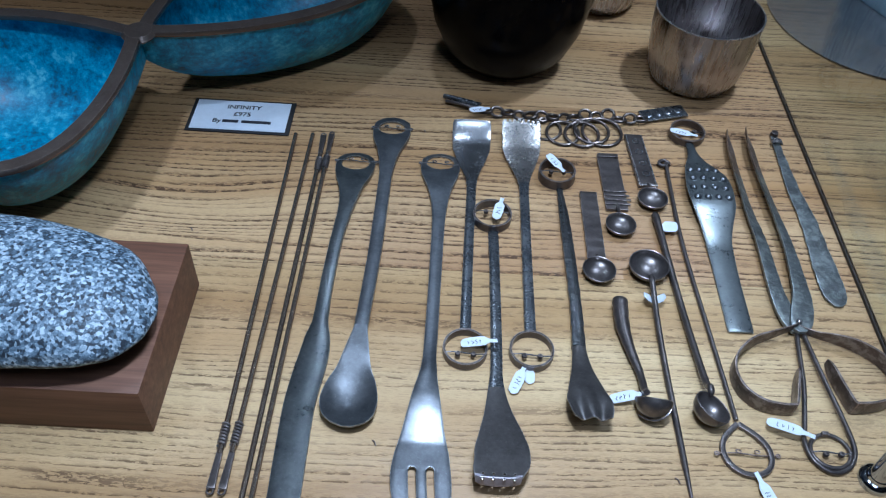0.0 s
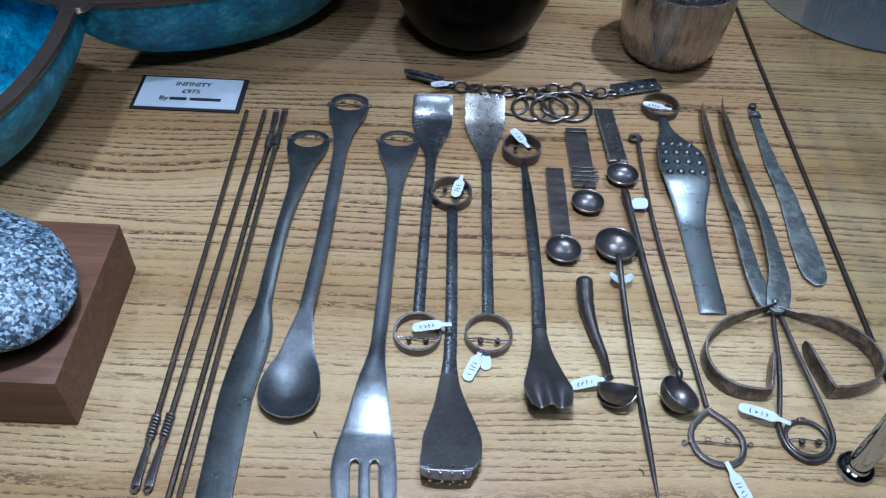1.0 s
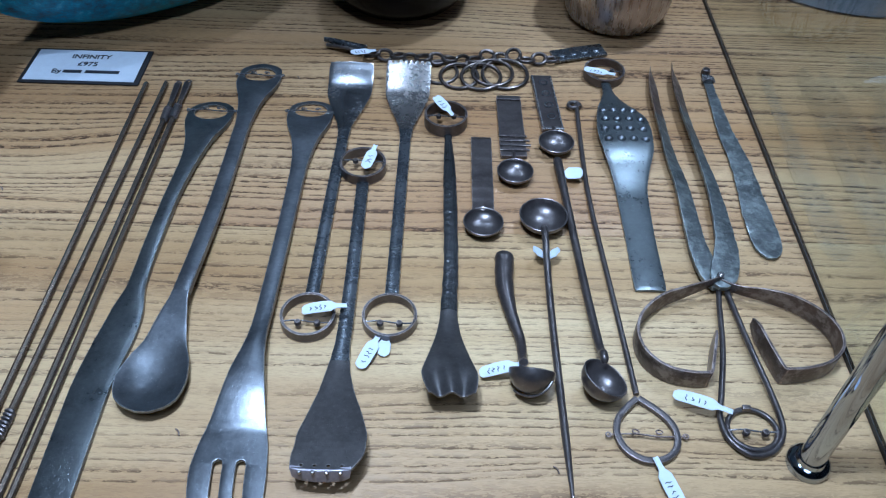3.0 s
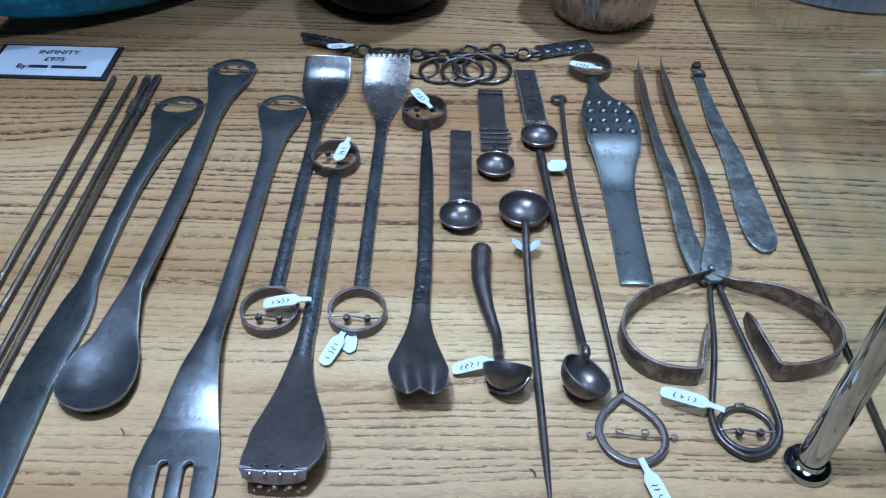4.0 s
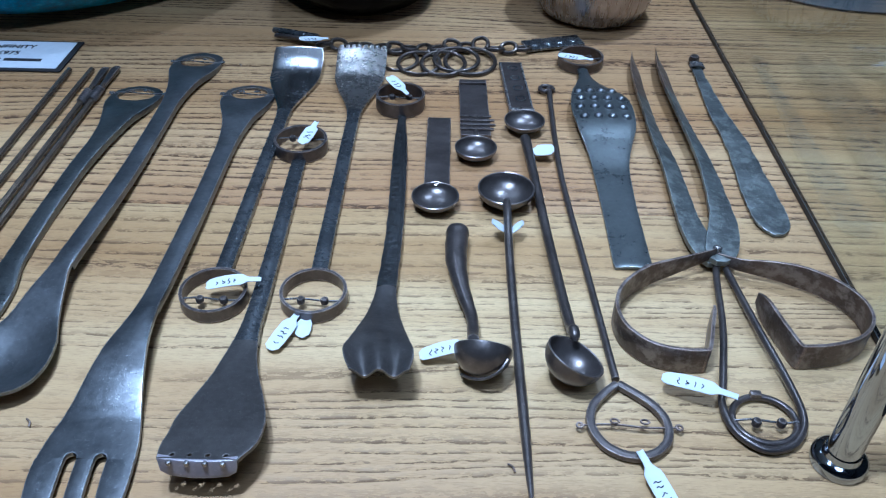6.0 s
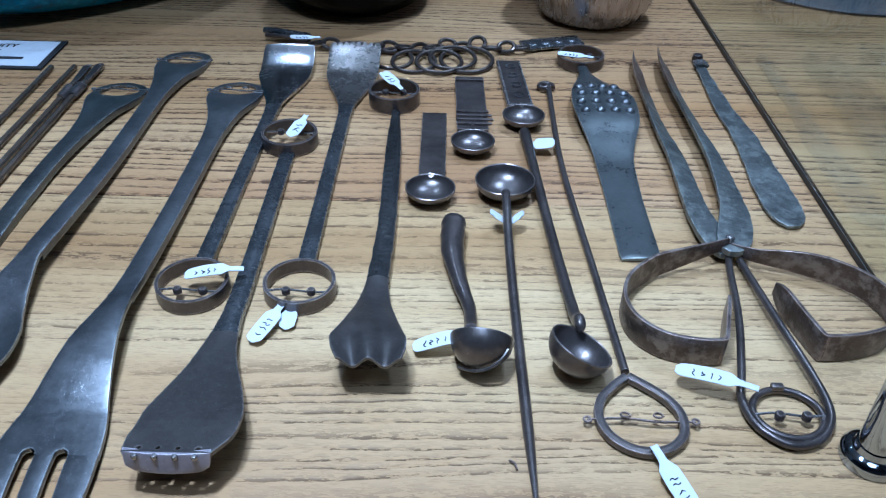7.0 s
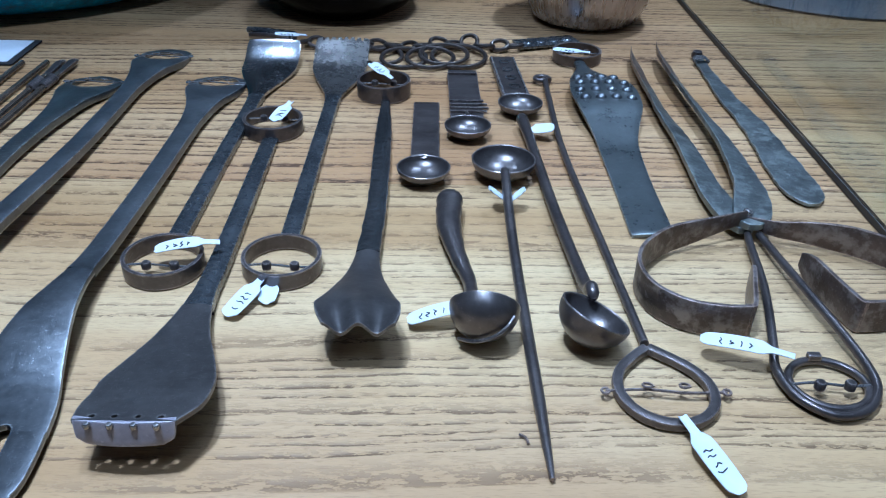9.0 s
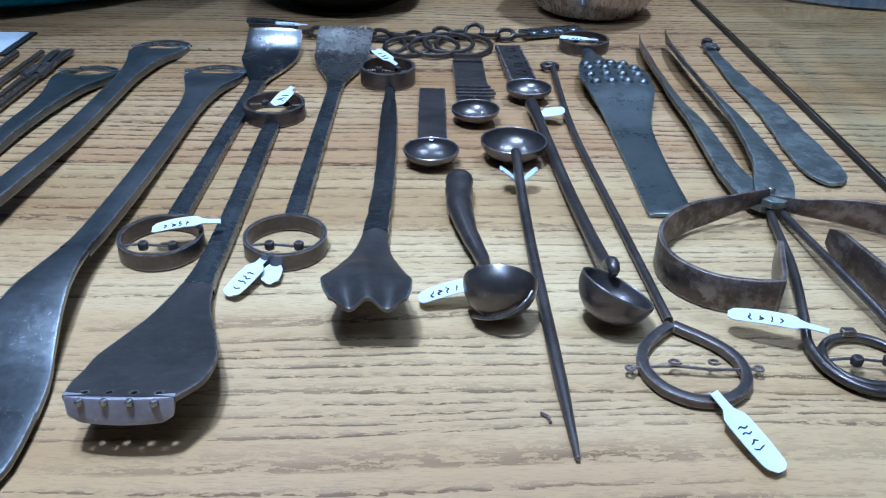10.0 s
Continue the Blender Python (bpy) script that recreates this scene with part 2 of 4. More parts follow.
def finish(bm, shape, bevel, angle=0.75, keep=()):
    bmesh.ops.remove_doubles(bm, verts=bm.verts, dist=1e-6)
    bmesh.ops.recalc_face_normals(bm, faces=bm.faces)
    if bevel:
        edges = [e for e in bm.edges if len(e.link_faces) == 2 and e.calc_face_angle(0) > 0.9 and not any(abs(e.verts[0].co.y - k) < 2e-5 and abs(e.verts[1].co.y - k) < 2e-5 for k in keep)]
        bmesh.ops.bevel(bm, geom=edges, offset=bevel, segments=2, profile=0.6, affect="EDGES", clamp_overlap=True)
    ends = [f for f in bm.faces if any(all(abs(v.co.y - k) < 2e-5 for v in f.verts) for k in keep)]
    bmesh.ops.delete(bm, geom=ends, context="FACES_ONLY")
    for f in bm.faces:
        f.smooth = True
    for e in bm.edges:
        e.smooth = not (len(e.link_faces) == 2 and e.calc_face_angle(0) > angle)
    bm.to_mesh(shape)
    bm.free()


def part(name, bm, material, parent, label="", bevel=0.0, keep=()):
    """Links a bmesh, given in world places, as one mesh under a thing or a part."""
    shape = bpy.data.meshes.new(name)
    if parent is not None:
        bmesh.ops.translate(bm, verts=bm.verts, vec=-origin(parent))
    back_y = origin(parent).y if parent is not None else 0.0
    finish(bm, shape, bevel, keep=[k - back_y for k in keep])
    shape.materials.append(material)
    ob = new(name, shape)
    if parent is not None:
        ob.parent = parent
    if label:
        ob["label"] = label
    return ob


def curve(*knots):
    """A smooth function through (v, value) knots, v falling or rising."""
    ks = sorted(knots)
    xs = np.array([k[0] for k in ks], float)
    ys = np.array([k[1] for k in ks], float)
    d = np.diff(ys) / np.diff(xs)
    m = np.zeros(len(xs))
    for i in range(1, len(xs) - 1):
        if d[i - 1] * d[i] > 0:
            m[i] = 2 * d[i - 1] * d[i] / (d[i - 1] + d[i])
    if len(d):
        m[0], m[-1] = d[0], d[-1]

    def f(v):
        v = min(max(v, xs[0]), xs[-1])
        i = min(max(int(np.searchsorted(xs, v)) - 1, 0), len(xs) - 2)
        h = xs[i + 1] - xs[i]
        t = (v - xs[i]) / h
        return float((2 * t**3 - 3 * t * t + 1) * ys[i] + (t**3 - 2 * t * t + t) * h * m[i] + (3 * t * t - 2 * t**3) * ys[i + 1] + (t**3 - t * t) * h * m[i + 1])

    return f


def hole(middle, r_along, r_across):
    """The half width across of an oval hole."""
    return lambda v: r_across * math.sqrt(max(0.0, 1 - ((v - middle) / r_along) ** 2))


def sheet(v0, v1, centre, half, height, thick, gaps=(), dense=(), step=0.003, cols=3, jag=0.0, rest=None):
    """A plate that runs along y from v0 to v1: x = centre(v) + side, half its width half(v), its top at height(v, side / half).
    gaps: (side, half gap(v)) pairs, from the lowest x to the highest."""
    vs = set(np.linspace(v0, v1, max(2, int(abs(v1 - v0) / step) + 1)))
    for a, b in dense:
        vs |= set(v for v in np.linspace(a, b, 17) if min(v0, v1) <= v <= max(v0, v1))
    vs = sorted(vs)
    rng = random.Random(int(abs(v0) * 1e5))
    bm = bmesh.new()
    rows = []
    for v in vs:
        w = half(v) + (rng.uniform(-jag, jag) if jag else 0.0)
        cuts = [-w]
        for side, g in gaps:
            q = min(max(side, -w), w)
            cuts += [max(q - g(v), -w), min(q + g(v), w)]
        cuts.append(w)
        row = []
        for a, b in zip(cuts[0::2], cuts[1::2]):
            row.append([bm.verts.new((centre(v) + s, v, height(v, s / max(w, 1e-6)))) for s in np.linspace(a, b, cols + 1)])
        rows.append(row)
    for r0, r1 in zip(rows, rows[1:]):
        for a, b in zip(r0, r1):
            for i in range(cols):
                bm.faces.new((a[i], a[i + 1], b[i + 1], b[i]))
    bmesh.ops.remove_doubles(bm, verts=bm.verts, dist=4e-5)
    more = bmesh.ops.extrude_face_region(bm, geom=bm.faces[:])
    bmesh.ops.translate(bm, verts=[g for g in more["geom"] if isinstance(g, bmesh.types.BMVert)], vec=(0, 0, -thick))
    if rest is not None:
        for g in more["geom"]:
            if isinstance(g, bmesh.types.BMVert):
                g.co.z = max(g.co.z, rest)
    return bm


def along(points, n=8, closed=False):
    """A smooth line through the points."""
    p = [Vector(q) for q in points]
    out = []
    last = len(p) if closed else len(p) - 1
    for i in range(last):
        if closed:
            a, b, c, d = p[i - 1], p[i], p[(i + 1) % len(p)], p[(i + 2) % len(p)]
        else:
            a, b, c, d = p[max(i - 1, 0)], p[i], p[i + 1], p[min(i + 2, len(p) - 1)]
        for k in range(n):
            t = k / n
            out.append(0.5 * (2 * b + (c - a) * t + (2 * a - 5 * b + 4 * c - d) * t * t + (3 * b - a - 3 * c + d) * t**3))
    return out if closed else out + [p[-1]]


def sweep(line, section, closed=False, up=(0, 0, 1), size=None):
    """Carries a closed section of (side, up) pairs along a line. size(k): its scale at the share k of the way."""
    bm = bmesh.new()
    n, loops = len(line), []
    up = Vector(up)
    for i, p in enumerate(line):
        a = line[i - 1] if (i or closed) else line[0]
        b = line[(i + 1) % n] if (i < n - 1 or closed) else line[-1]
        t = (b - a).normalized()
        side = t.cross(up)
        side = side.normalized() if side.length > 1e-4 else Vector((1, 0, 0))
        top = side.cross(t)
        k = size(i / max(n - 1, 1)) if size else 1.0
        loops.append([bm.verts.new(p + k * (s * side + u * top)) for s, u in section])
    for i in range(n if closed else n - 1):
        a, b = loops[i], loops[(i + 1) % n]
        for j in range(len(section)):
            bm.faces.new((a[j], a[(j + 1) % len(section)], b[(j + 1) % len(section)], b[j]))
    if not closed:
        bm.faces.new(loops[0][::-1])
        bm.faces.new(loops[-1])
    return bm


def round_section(r, n=10, flat=1.0):
    return [(r * math.cos(2 * math.pi * i / n), flat * r * math.sin(2 * math.pi * i / n)) for i in range(n)]


def box_section(w, h):
    return [(-w / 2, -h / 2), (w / 2, -h / 2), (w / 2, h / 2), (-w / 2, h / 2)]


def rod(points, r, n=6, closed=False, size=None, flat=1.0, sides=10):
    return sweep(along(points, n, closed), round_section(r, sides, flat), closed, size=size)


def lathe(profile, centre, n=48, m=None):
    """Turns (radius, height) pairs round the upright through centre; m tilts it first."""
    bm = bmesh.new()
    rings = []
    for r, z in profile:
        if r < 1e-6:
            rings.append([bm.verts.new((0, 0, z))])
        else:
            rings.append([bm.verts.new((r * math.cos(2 * math.pi * i / n), r * math.sin(2 * math.pi * i / n), z)) for i in range(n)])
    for a, b in zip(rings, rings[1:]):
        for i in range(n):
            j = (i + 1) % n
            if len(a) == 1 and len(b) == 1:
                continue
            if len(a) == 1:
                bm.faces.new((a[0], b[i], b[j]))
            elif len(b) == 1:
                bm.faces.new((a[i], a[j], b[0]))
            else:
                bm.faces.new((a[i], a[j], b[j], b[i]))
    bmesh.ops.transform(bm, matrix=Matrix.Translation(centre) @ (m or Matrix()), verts=bm.verts)
    return bm


def block(x0, x1, y0, y1, z0, z1):
    bm = bmesh.new()
    bmesh.ops.create_cube(bm, size=1)
    bmesh.ops.transform(bm, matrix=Matrix.Translation(((x0 + x1) / 2, (y0 + y1) / 2, (z0 + z1) / 2)) @ Matrix.Diagonal((x1 - x0, y1 - y0, z1 - z0, 1)), verts=bm.verts)
    return bm


def band(x, y, r, z0, z1, wall=0.0014):
    """A hoop of flat strip that stands on edge."""
    return lathe([(r - wall, z0), (r, z0), (r, z1), (r - wall, z1), (r - wall, z0)], (x, y, 0), 40)


def cup(centre, r, depth, wall, m=None, n=36):
    """A small round bowl, its rim at centre."""
    steps = 9
    inner = [(r * math.sin(a), -depth * math.cos(a)) for a in np.linspace(0, math.pi / 2, steps)]
    outer = [((r + wall) * math.sin(a), -(depth + wall) * math.cos(a)) for a in np.linspace(math.pi / 2, 0, steps)]
    prof = [(0.0, inner[0][1])] + inner[1:] + [(r + wall * 0.5, wall * 0.35)] + outer[:-1] + [(0.0, outer[-1][1])]
    return lathe(prof, centre, n, m)


def text_mesh(words, size, x, y, z, material, parent, name):
    data = bpy.data.curves.new(name, "FONT")
    data.body, data.size, data.align_x, data.extrude = words, size, "CENTER", 0.0
    data.offset = 0.00016
    tmp = bpy.data.objects.new(name, data)
    scene.collection.objects.link(tmp)
    bpy.context.view_layer.update()
    shape = bpy.data.meshes.new_from_object(tmp.evaluated_get(bpy.context.evaluated_depsgraph_get()))
    bpy.data.objects.remove(tmp)
    shape.name = name
    shape.materials.clear()
    shape.materials.append(material)
    ob = new(name, shape)
    ob.parent = parent
    ob.location = Vector((x, y, z)) - origin(parent)
    return ob


# ---- the setting ----
EDGE = 0.405  # the glass side of the case

# unseen shell added around the counter; dark walls keep the metal's reflections dark
room = [
    ("floor", block(-2.2, 2.6, -2.4, 2.0, -0.95, -0.90), CARPET, "dark grey carpet floor of the shop"),
    ("ceiling", block(-2.2, 2.6, -2.4, 2.0, 2.40, 2.46), WALL, "unseen grey ceiling added to close the shop"),
    ("wall_north", block(-2.2, 2.6, 2.0, 2.1, -0.95, 2.46), DARKWALL, "unseen dark grey wall added to close the shop"),
    ("wall_south", block(-2.2, 2.6, -2.5, -2.4, -0.95, 2.46), DARKWALL, "unseen dark grey wall added to close the shop"),
    ("wall_west", block(-2.3, -2.2, -2.5, 2.1, -0.95, 2.46), DARKWALL, "unseen dark grey wall added to close the shop"),
    ("wall_east", block(2.6, 2.7, -2.5, 2.1, -0.95, 2.46), DARKWALL, "unseen dark grey wall added to close the shop"),
]
for name, bm, material, label in room:
    tagged(part(name, bm, material, None), label, "wall" if "wall" in name else name, kind="structure")

counter = thing("display_counter", (0.2, 0.65, -0.90), "light oak plank display counter with open dark grain", "counter", kind="structure")
part("cabinet_body", block(-0.75, 0.98, 0.14, 1.23, -0.90, -0.03), MAHOGANY, counter)

# top and back panels are unseen additions: they carry the spots and bounce light
canopy = thing("added_canopy", (0.15, 0.9, 0.64), "unseen pale grey panel added above the counter to hold spots and reflect", "case top", kind="structure")
part("panel", block(-0.7, EDGE + 0.01, 0.26, 1.23, 0.640, 0.66), REFLECTOR, canopy)
back = thing("added_back_panel", (-0.15, 1.22, 0.0), "unseen pale grey panel added behind the counter", "panel", kind="structure")
part("panel", block(-0.7, EDGE + 0.01, 1.205, 1.225, 0.0005, 0.6395), REFLECTOR, back)
# unseen panel, added so its reflection lays a pale veil over the glass
end = thing("veil_reflector", (-0.69, 0.75, 0.0), "unseen pale grey panel added so the glass reflects a veil", "panel", kind="structure")
part("panel", block(-0.700, -0.685, 0.30, 1.204, 0.0005, 0.6395), REFLECTOR, end)
for sx, sy, power, cone, tx, ty in SPOTS:
    lamp = thing("case_spotlight", (sx, sy, 0.64), "small round recessed cool white spotlight", "spotlight", "spotlights of the case")
    part("rim", lathe([(0.036, 0.634), (0.044, 0.634), (0.044, 0.640), (0.036, 0.640), (0.036, 0.634)], (sx, sy, 0), 32), CHROME, lamp)

pane = thing("glass_side_panel", (EDGE, 0.75, 0.0), "upright green-tinted glass side panel of the case", "glass panel", kind="structure")
sheet_of_glass = part("pane", block(EDGE, EDGE + 0.004, 0.30, 1.20, 0.0035, 0.6395), GLASS, pane)
sheet_of_glass.visible_shadow = False
part("seal", block(EDGE - 0.0003, EDGE + 0.0043, 0.30, 1.20, 0.0004, 0.0033), SEAL, pane, "dark seal strip")

post = thing("chrome_post", (0.3695, 0.367, 0.0), "polished chrome support post with a round foot", "post")
part("pole", lathe([(0.0, 0.004), (0.0056, 0.004), (0.0056, 0.6395), (0.0, 0.6395)], (0.3695, 0.367, 0), 40), CHROME, post)
part("foot", lathe([(0.0, 0.0004), (0.0093, 0.0004), (0.0095, 0.0015), (0.0093, 0.0035), (0.0082, 0.0048), (0.0066, 0.0055), (0.0060, 0.0075), (0.0, 0.0075)], (0.3695, 0.367, 0), 40), CHROME, post)

# ---- beyond the glass ----
# flat dark disc stands for the round shadow in front of the box
mat = thing("shadow_disc", (0.545, 0.862, 0.0), "round dark disc standing for a shadow on the oak beyond the glass", "mat")
part("disc", lathe([(0.0, 0.0004), (0.112, 0.0004), (0.113, 0.002), (0.111, 0.0036), (0.0, 0.0036)], (0.545, 0.862, 0), 64), plain("shadow_grey", (0.060, 0.068, 0.082), 0.6, 0.0, 0.2), mat)
tray = thing("pale_blue_box", (0.575, 0.895, 0.0037), "pale blue painted box on the dark shadow disc", "box")
bm = block(0.0, 0.09, -0.03, 0.07, 0.0038, 0.03)
bmesh.ops.transform(bm, matrix=Matrix.Translation((0.537, 0.862, 0)) @ Matrix.Rotation(radians(26), 4, "Z"), verts=bm.verts)
part("body", bm, plain("pale_blue_paint", (0.42, 0.55, 0.68), 0.5), tray, bevel=0.002)

# ---- the blue double bowl ----
CROSS = Vector((-0.104, 0.651, 0.0))


def double_bowl():
    bowl = thing("sculptural_bowl", (CROSS.x, CROSS.y, 0.0), "double bronze bowl with mottled blue-green patina and brown rims", "bowl")
    for angle, a, r, power in ((49, 0.128, 0.086, 0.75), (217, 0.086, 0.122, 0.85)):
        turn = Matrix.Translation(CROSS) @ Matrix.Rotation(radians(angle), 4, "Z")
        n, steps = 72, 14

        def edge(k):
            t = 2 * math.pi * k / n
            return a - a * math.cos(t) , r * math.sin(t) * (abs(math.sin(t / 2)) ** power)

        def rim_z(x):
            return 0.075 - 0.004 * math.sin(min(x / (2 * a), 1) * math.pi)

        def skin(drop, shrink):
            rows = []
            for j in range(steps + 1):
                q = j / steps
                row = []
                for k in range(n):
                    x, y = edge(k)
                    cx = a * 1.12
                    s = min(q * steps / (steps - 1), 1.0)
                    wide = s * shrink * (1 + 0.07 * math.sin(math.pi * s) * min(1.0, x / 0.05))
                    px, py = cx + (x - cx) * wide, y * wide
                    low = rim_z(x) - (0.003 + 0.020 * max(0.0, 1 - x / 0.10) if j < steps else 0.0)
                    z = drop + (low - drop) * s ** 3.3
                    row.append(turn @ Vector((px, py, z)))
                rows.append(row)
            return rows

        for name, drop, shrink in (("inner_shell", 0.008, 0.955), ("outer_shell", 0.0006, 1.0)):
            bm = bmesh.new()
            rows = skin(drop, shrink)
            mid = bm.verts.new(rows[0][0])
            vs = [[bm.verts.new(p) for p in row] for row in rows[1:]]
            for k in range(n):
                bm.faces.new((mid, vs[0][k], vs[0][(k + 1) % n]))
                for u, v in zip(vs, vs[1:]):
                    bm.faces.new((u[k], v[k], v[(k + 1) % n], u[(k + 1) % n]))
            part(name, bm, PATINA, bowl)
        line = []
        for k in range(n):
            x, y = edge(k)
            line.append(turn @ Vector((a * 1.12 + (x - a * 1.12) * 0.965, y * 0.965, rim_z(x) + 0.0002)))
        part("rim", sweep(line, [(-0.0050, -0.0022), (0.0050, -0.0022), (0.0056, 0.0), (0.0048, 0.0019), (0.0, 0.0024), (-0.0048, 0.0019), (-0.0056, 0.0)], True), BRONZE, bowl, "worn brown bronze rim")
    joint = lathe([(0.0, -0.004), (0.010, -0.003), (0.0125, 0.0), (0.010, 0.0030), (0.0, 0.0036)], (CROSS.x, CROSS.y, 0.0745), 24)
    part("crossing", joint, BRONZE, bowl, "worn brown bronze joint")


double_bowl()

# ---- the stone on its block ----
plinth = thing("wooden_plinth", (-0.13, 0.43, 0.0), "dark red-brown mahogany block under the stone", "plinth")
part("block", block(-0.235, -0.0332, 0.3740, 0.4818, 0.0004, 0.0393), MAHOGANY, plinth, bevel=0.0012)


def pebble():
    bm = bmesh.new()
    bmesh.ops.create_icosphere(bm, subdivisions=5, radius=1)
    for v in bm.verts:
        d = v.co.normalized()
        k = 1 + 0.10 * noise.noise(d * 1.3 + Vector((3, 1, 7))) + 0.015 * noise.noise(d * 6)
        x, y, z = d.x * k, d.y * k, d.z * k
        z = z * (0.92 if z > 0 else 0.8)
        px = abs(x) ** 0.86 * (1 if x > 0 else -1)
        x = px
        v.co = (-0.1120 + 0.0815 * x, 0.4225 + 0.0490 * y - 0.010 * x, 0.0600 + 0.0260 * z)
    low = min(v.co.z for v in bm.verts)
    bmesh.ops.translate(bm, verts=bm.verts, vec=(0, 0, 0.0395 - low))
    ob = part("granite_stone", bm, GRANITE, None)
    return tagged(ob, "smooth speckled grey granite pebble on a wooden block", "stone")


pebble()

# ---- vessels at the back ----
vase = thing("black_vase", (0.169, 0.760, 0.0), "round glossy black vase standing on the oak", "vase")
part("body", lathe([(0.0, 0.0006), (0.034, 0.0006), (0.044, 0.006), (0.054, 0.018), (0.063, 0.04), (0.0685, 0.068), (0.0665, 0.098), (0.058, 0.125), (0.045, 0.143), (0.040, 0.150), (0.036, 0.150), (0.040, 0.142), (0.053, 0.122), (0.061, 0.097), (0.063, 0.068), (0.057, 0.04), (0.046, 0.018), (0.0, 0.008)], (0.169, 0.760, 0), 72), BLACK, vase)


def tumbler(x, y, r, h, label):
    mug = thing("metal_tumbler", (x, y, 0.0), label, "tumbler", "metal tumblers")
    prof = [(0.0, 0.0006), (r * 0.66, 0.0006), (r * 0.80, 0.004), (r * 0.90, 0.013), (r * 0.96, 0.03), (r, h * 0.75), (r * 1.01, h), (r * 0.985, h + 0.0004), (r * 0.975, h * 0.75), (r * 0.93, 0.03), (r * 0.86, 0.014), (r * 0.6, 0.0035), (0.0, 0.003)]
    part("body", lathe(prof, (x, y, 0), 72), SILVER, mug)
    part("lip", lathe([(r * 0.985, h), (r * 1.012, h), (r * 1.014, h + 0.0008), (r * 0.985, h + 0.0009), (r * 0.985, h)], (x, y, 0), 72), WIRE, mug, "bright worn lip")


tumbler(0.331, 0.743, 0.0436, 0.0655, "hand-beaten silver tumbler with brown streaks")
tumbler(0.262, 0.862, 0.040, 0.05, "dull brown metal tumbler at the back of the counter")

# ---- the name card ----
card = thing("name_card", (-0.041, 0.654, 0.0004), "white printed price card on black backing card", "price card")
CARD_TURN = Matrix.Translation((-0.041, 0.654, 0)) @ Matrix.Rotation(radians(-0.4), 4, "Z") @ Matrix.Translation((0.041, -0.654, 0))
part("backing", block(-0.0815, -0.0005, 0.6340, 0.6745, 0.0004, 0.0014), CARD, card, "black backing card", 0.0003)
part("paper", block(-0.0785, -0.0040, 0.6365, 0.6723, 0.0015, 0.0018), PAPER, card, "white paper face")
text_mesh("INFINITY", 0.0068, -0.0405, 0.6622, 0.0020, INK, card, "title_line")
text_mesh("£975", 0.0068, -0.0405, 0.6535, 0.0020, INK, card, "price_line")
text_mesh("By", 0.0068, -0.0590, 0.6445, 0.0020, INK, card, "byline")
for x0, x1 in ((-0.0545, -0.0420), (-0.0395, -0.0165)):
    part("name_bar", block(x0, x1, 0.6450, 0.6482, 0.0019, 0.0021), INK, card, "dark printed bar")

# ---- price tags ----


def price_tag(x, y, angle, length=0.021, width=0.0066, z=0.0012, tilt=0.0, bend=0.0, marks=True, label="small white paper price tag with pen marks"):
    """A swing ticket with a slim neck that starts at x, y and points along the angle (0: +x)."""
    tag = thing("price_tag", (x, y, z), label, "price tag", "price tags")
    rng = random.Random(int(x * 1e4))
    wide = curve((0, 0.0013), (0.22 * length, 0.0014), (0.36 * length, width * 0.5), (0.6 * length, width * 0.52), (0.93 * length, width * 0.46), (length, width * 0.22))
    bm = sheet(0.0, length, lambda v: 0.0, wide, lambda v, u: 0.0003 + bend * math.sin(v / length * math.pi) + 0.0007 * u * u, 0.00025, step=0.0012)
    m = Matrix.Translation((x, y, z)) @ Matrix.Rotation(radians(angle - 90), 4, "Z") @ Matrix.Rotation(radians(tilt), 4, "X")
    bmesh.ops.transform(bm, matrix=m, verts=bm.verts)
    ticket = part("ticket", bm, PAPER, tag)
    v = 0.45 * length
    while marks and v < 0.80 * length:
        k = rng.uniform(0.14, 0.26) * width
        h = 0.00052 + bend * math.sin(v / length * math.pi)
        bar = rod([(-k, v + rng.uniform(0, 0.0008), h), (-0.2 * k, v + rng.uniform(-0.0006, 0.0012), h), (0.3 * k, v + rng.uniform(-0.0006, 0.0012), h), (k, v + rng.uniform(0, 0.0010), h)], 0.00019, 4, sides=5)
        bmesh.ops.transform(bar, matrix=m, verts=bar.verts)
        part("pen_mark", bar, INK, ticket)
        v += rng.uniform(0.0018, 0.0030)
    return tag


# ---- the forged tools ----


def pins(parent, x, y, z, reach, material=WIRE, beads="disc", out=0.0, angle=0.0):
    """A cross wire in an eye or a ring, with two small beads or curls on it."""
    c, s = math.cos(radians(angle)), math.sin(radians(angle))

    def at(u, v, h):
        return (x + u * c - v * s, y + u * s + v * c, z + h)

    wire = part("cross_wire", rod([at(-reach - out, 0, 0), at(-reach * 0.4, 0.0006, 0.0002), at(reach * 0.4, -0.0004, 0), at(reach + out, 0.0, 0)], 0.00045, 5, sides=6), material, parent)
    for u in (-0.36 * reach, 0.40 * reach):
        if beads == "disc":
            part("bead", lathe([(0.0, -0.0012), (0.0016, -0.0012), (0.0017, 0.0008), (0.0013, 0.0013), (0.0, 0.0014)], at(u, -0.0015, 0.0012), 14), BROWN, wire)
        else:
            part("curl", rod([at(u + 0.0016 * math.cos(k), 0.0012 + 0.0012 * math.sin(k), 0.0006 + 0.0002 * k) for k in np.linspace(0, 5.2, 8)], 0.0004, 3, sides=6), material, wire)
    if out:
        for u in (-reach - out, reach + out):
            part("end_loop", rod([at(u + 0.0011 * math.cos(k), 0.0011 * math.sin(k), 0.0) for k in np.linspace(0, 2 * math.pi, 8, endpoint=False)], 0.00045, 3, True, sides=6), material, wire)


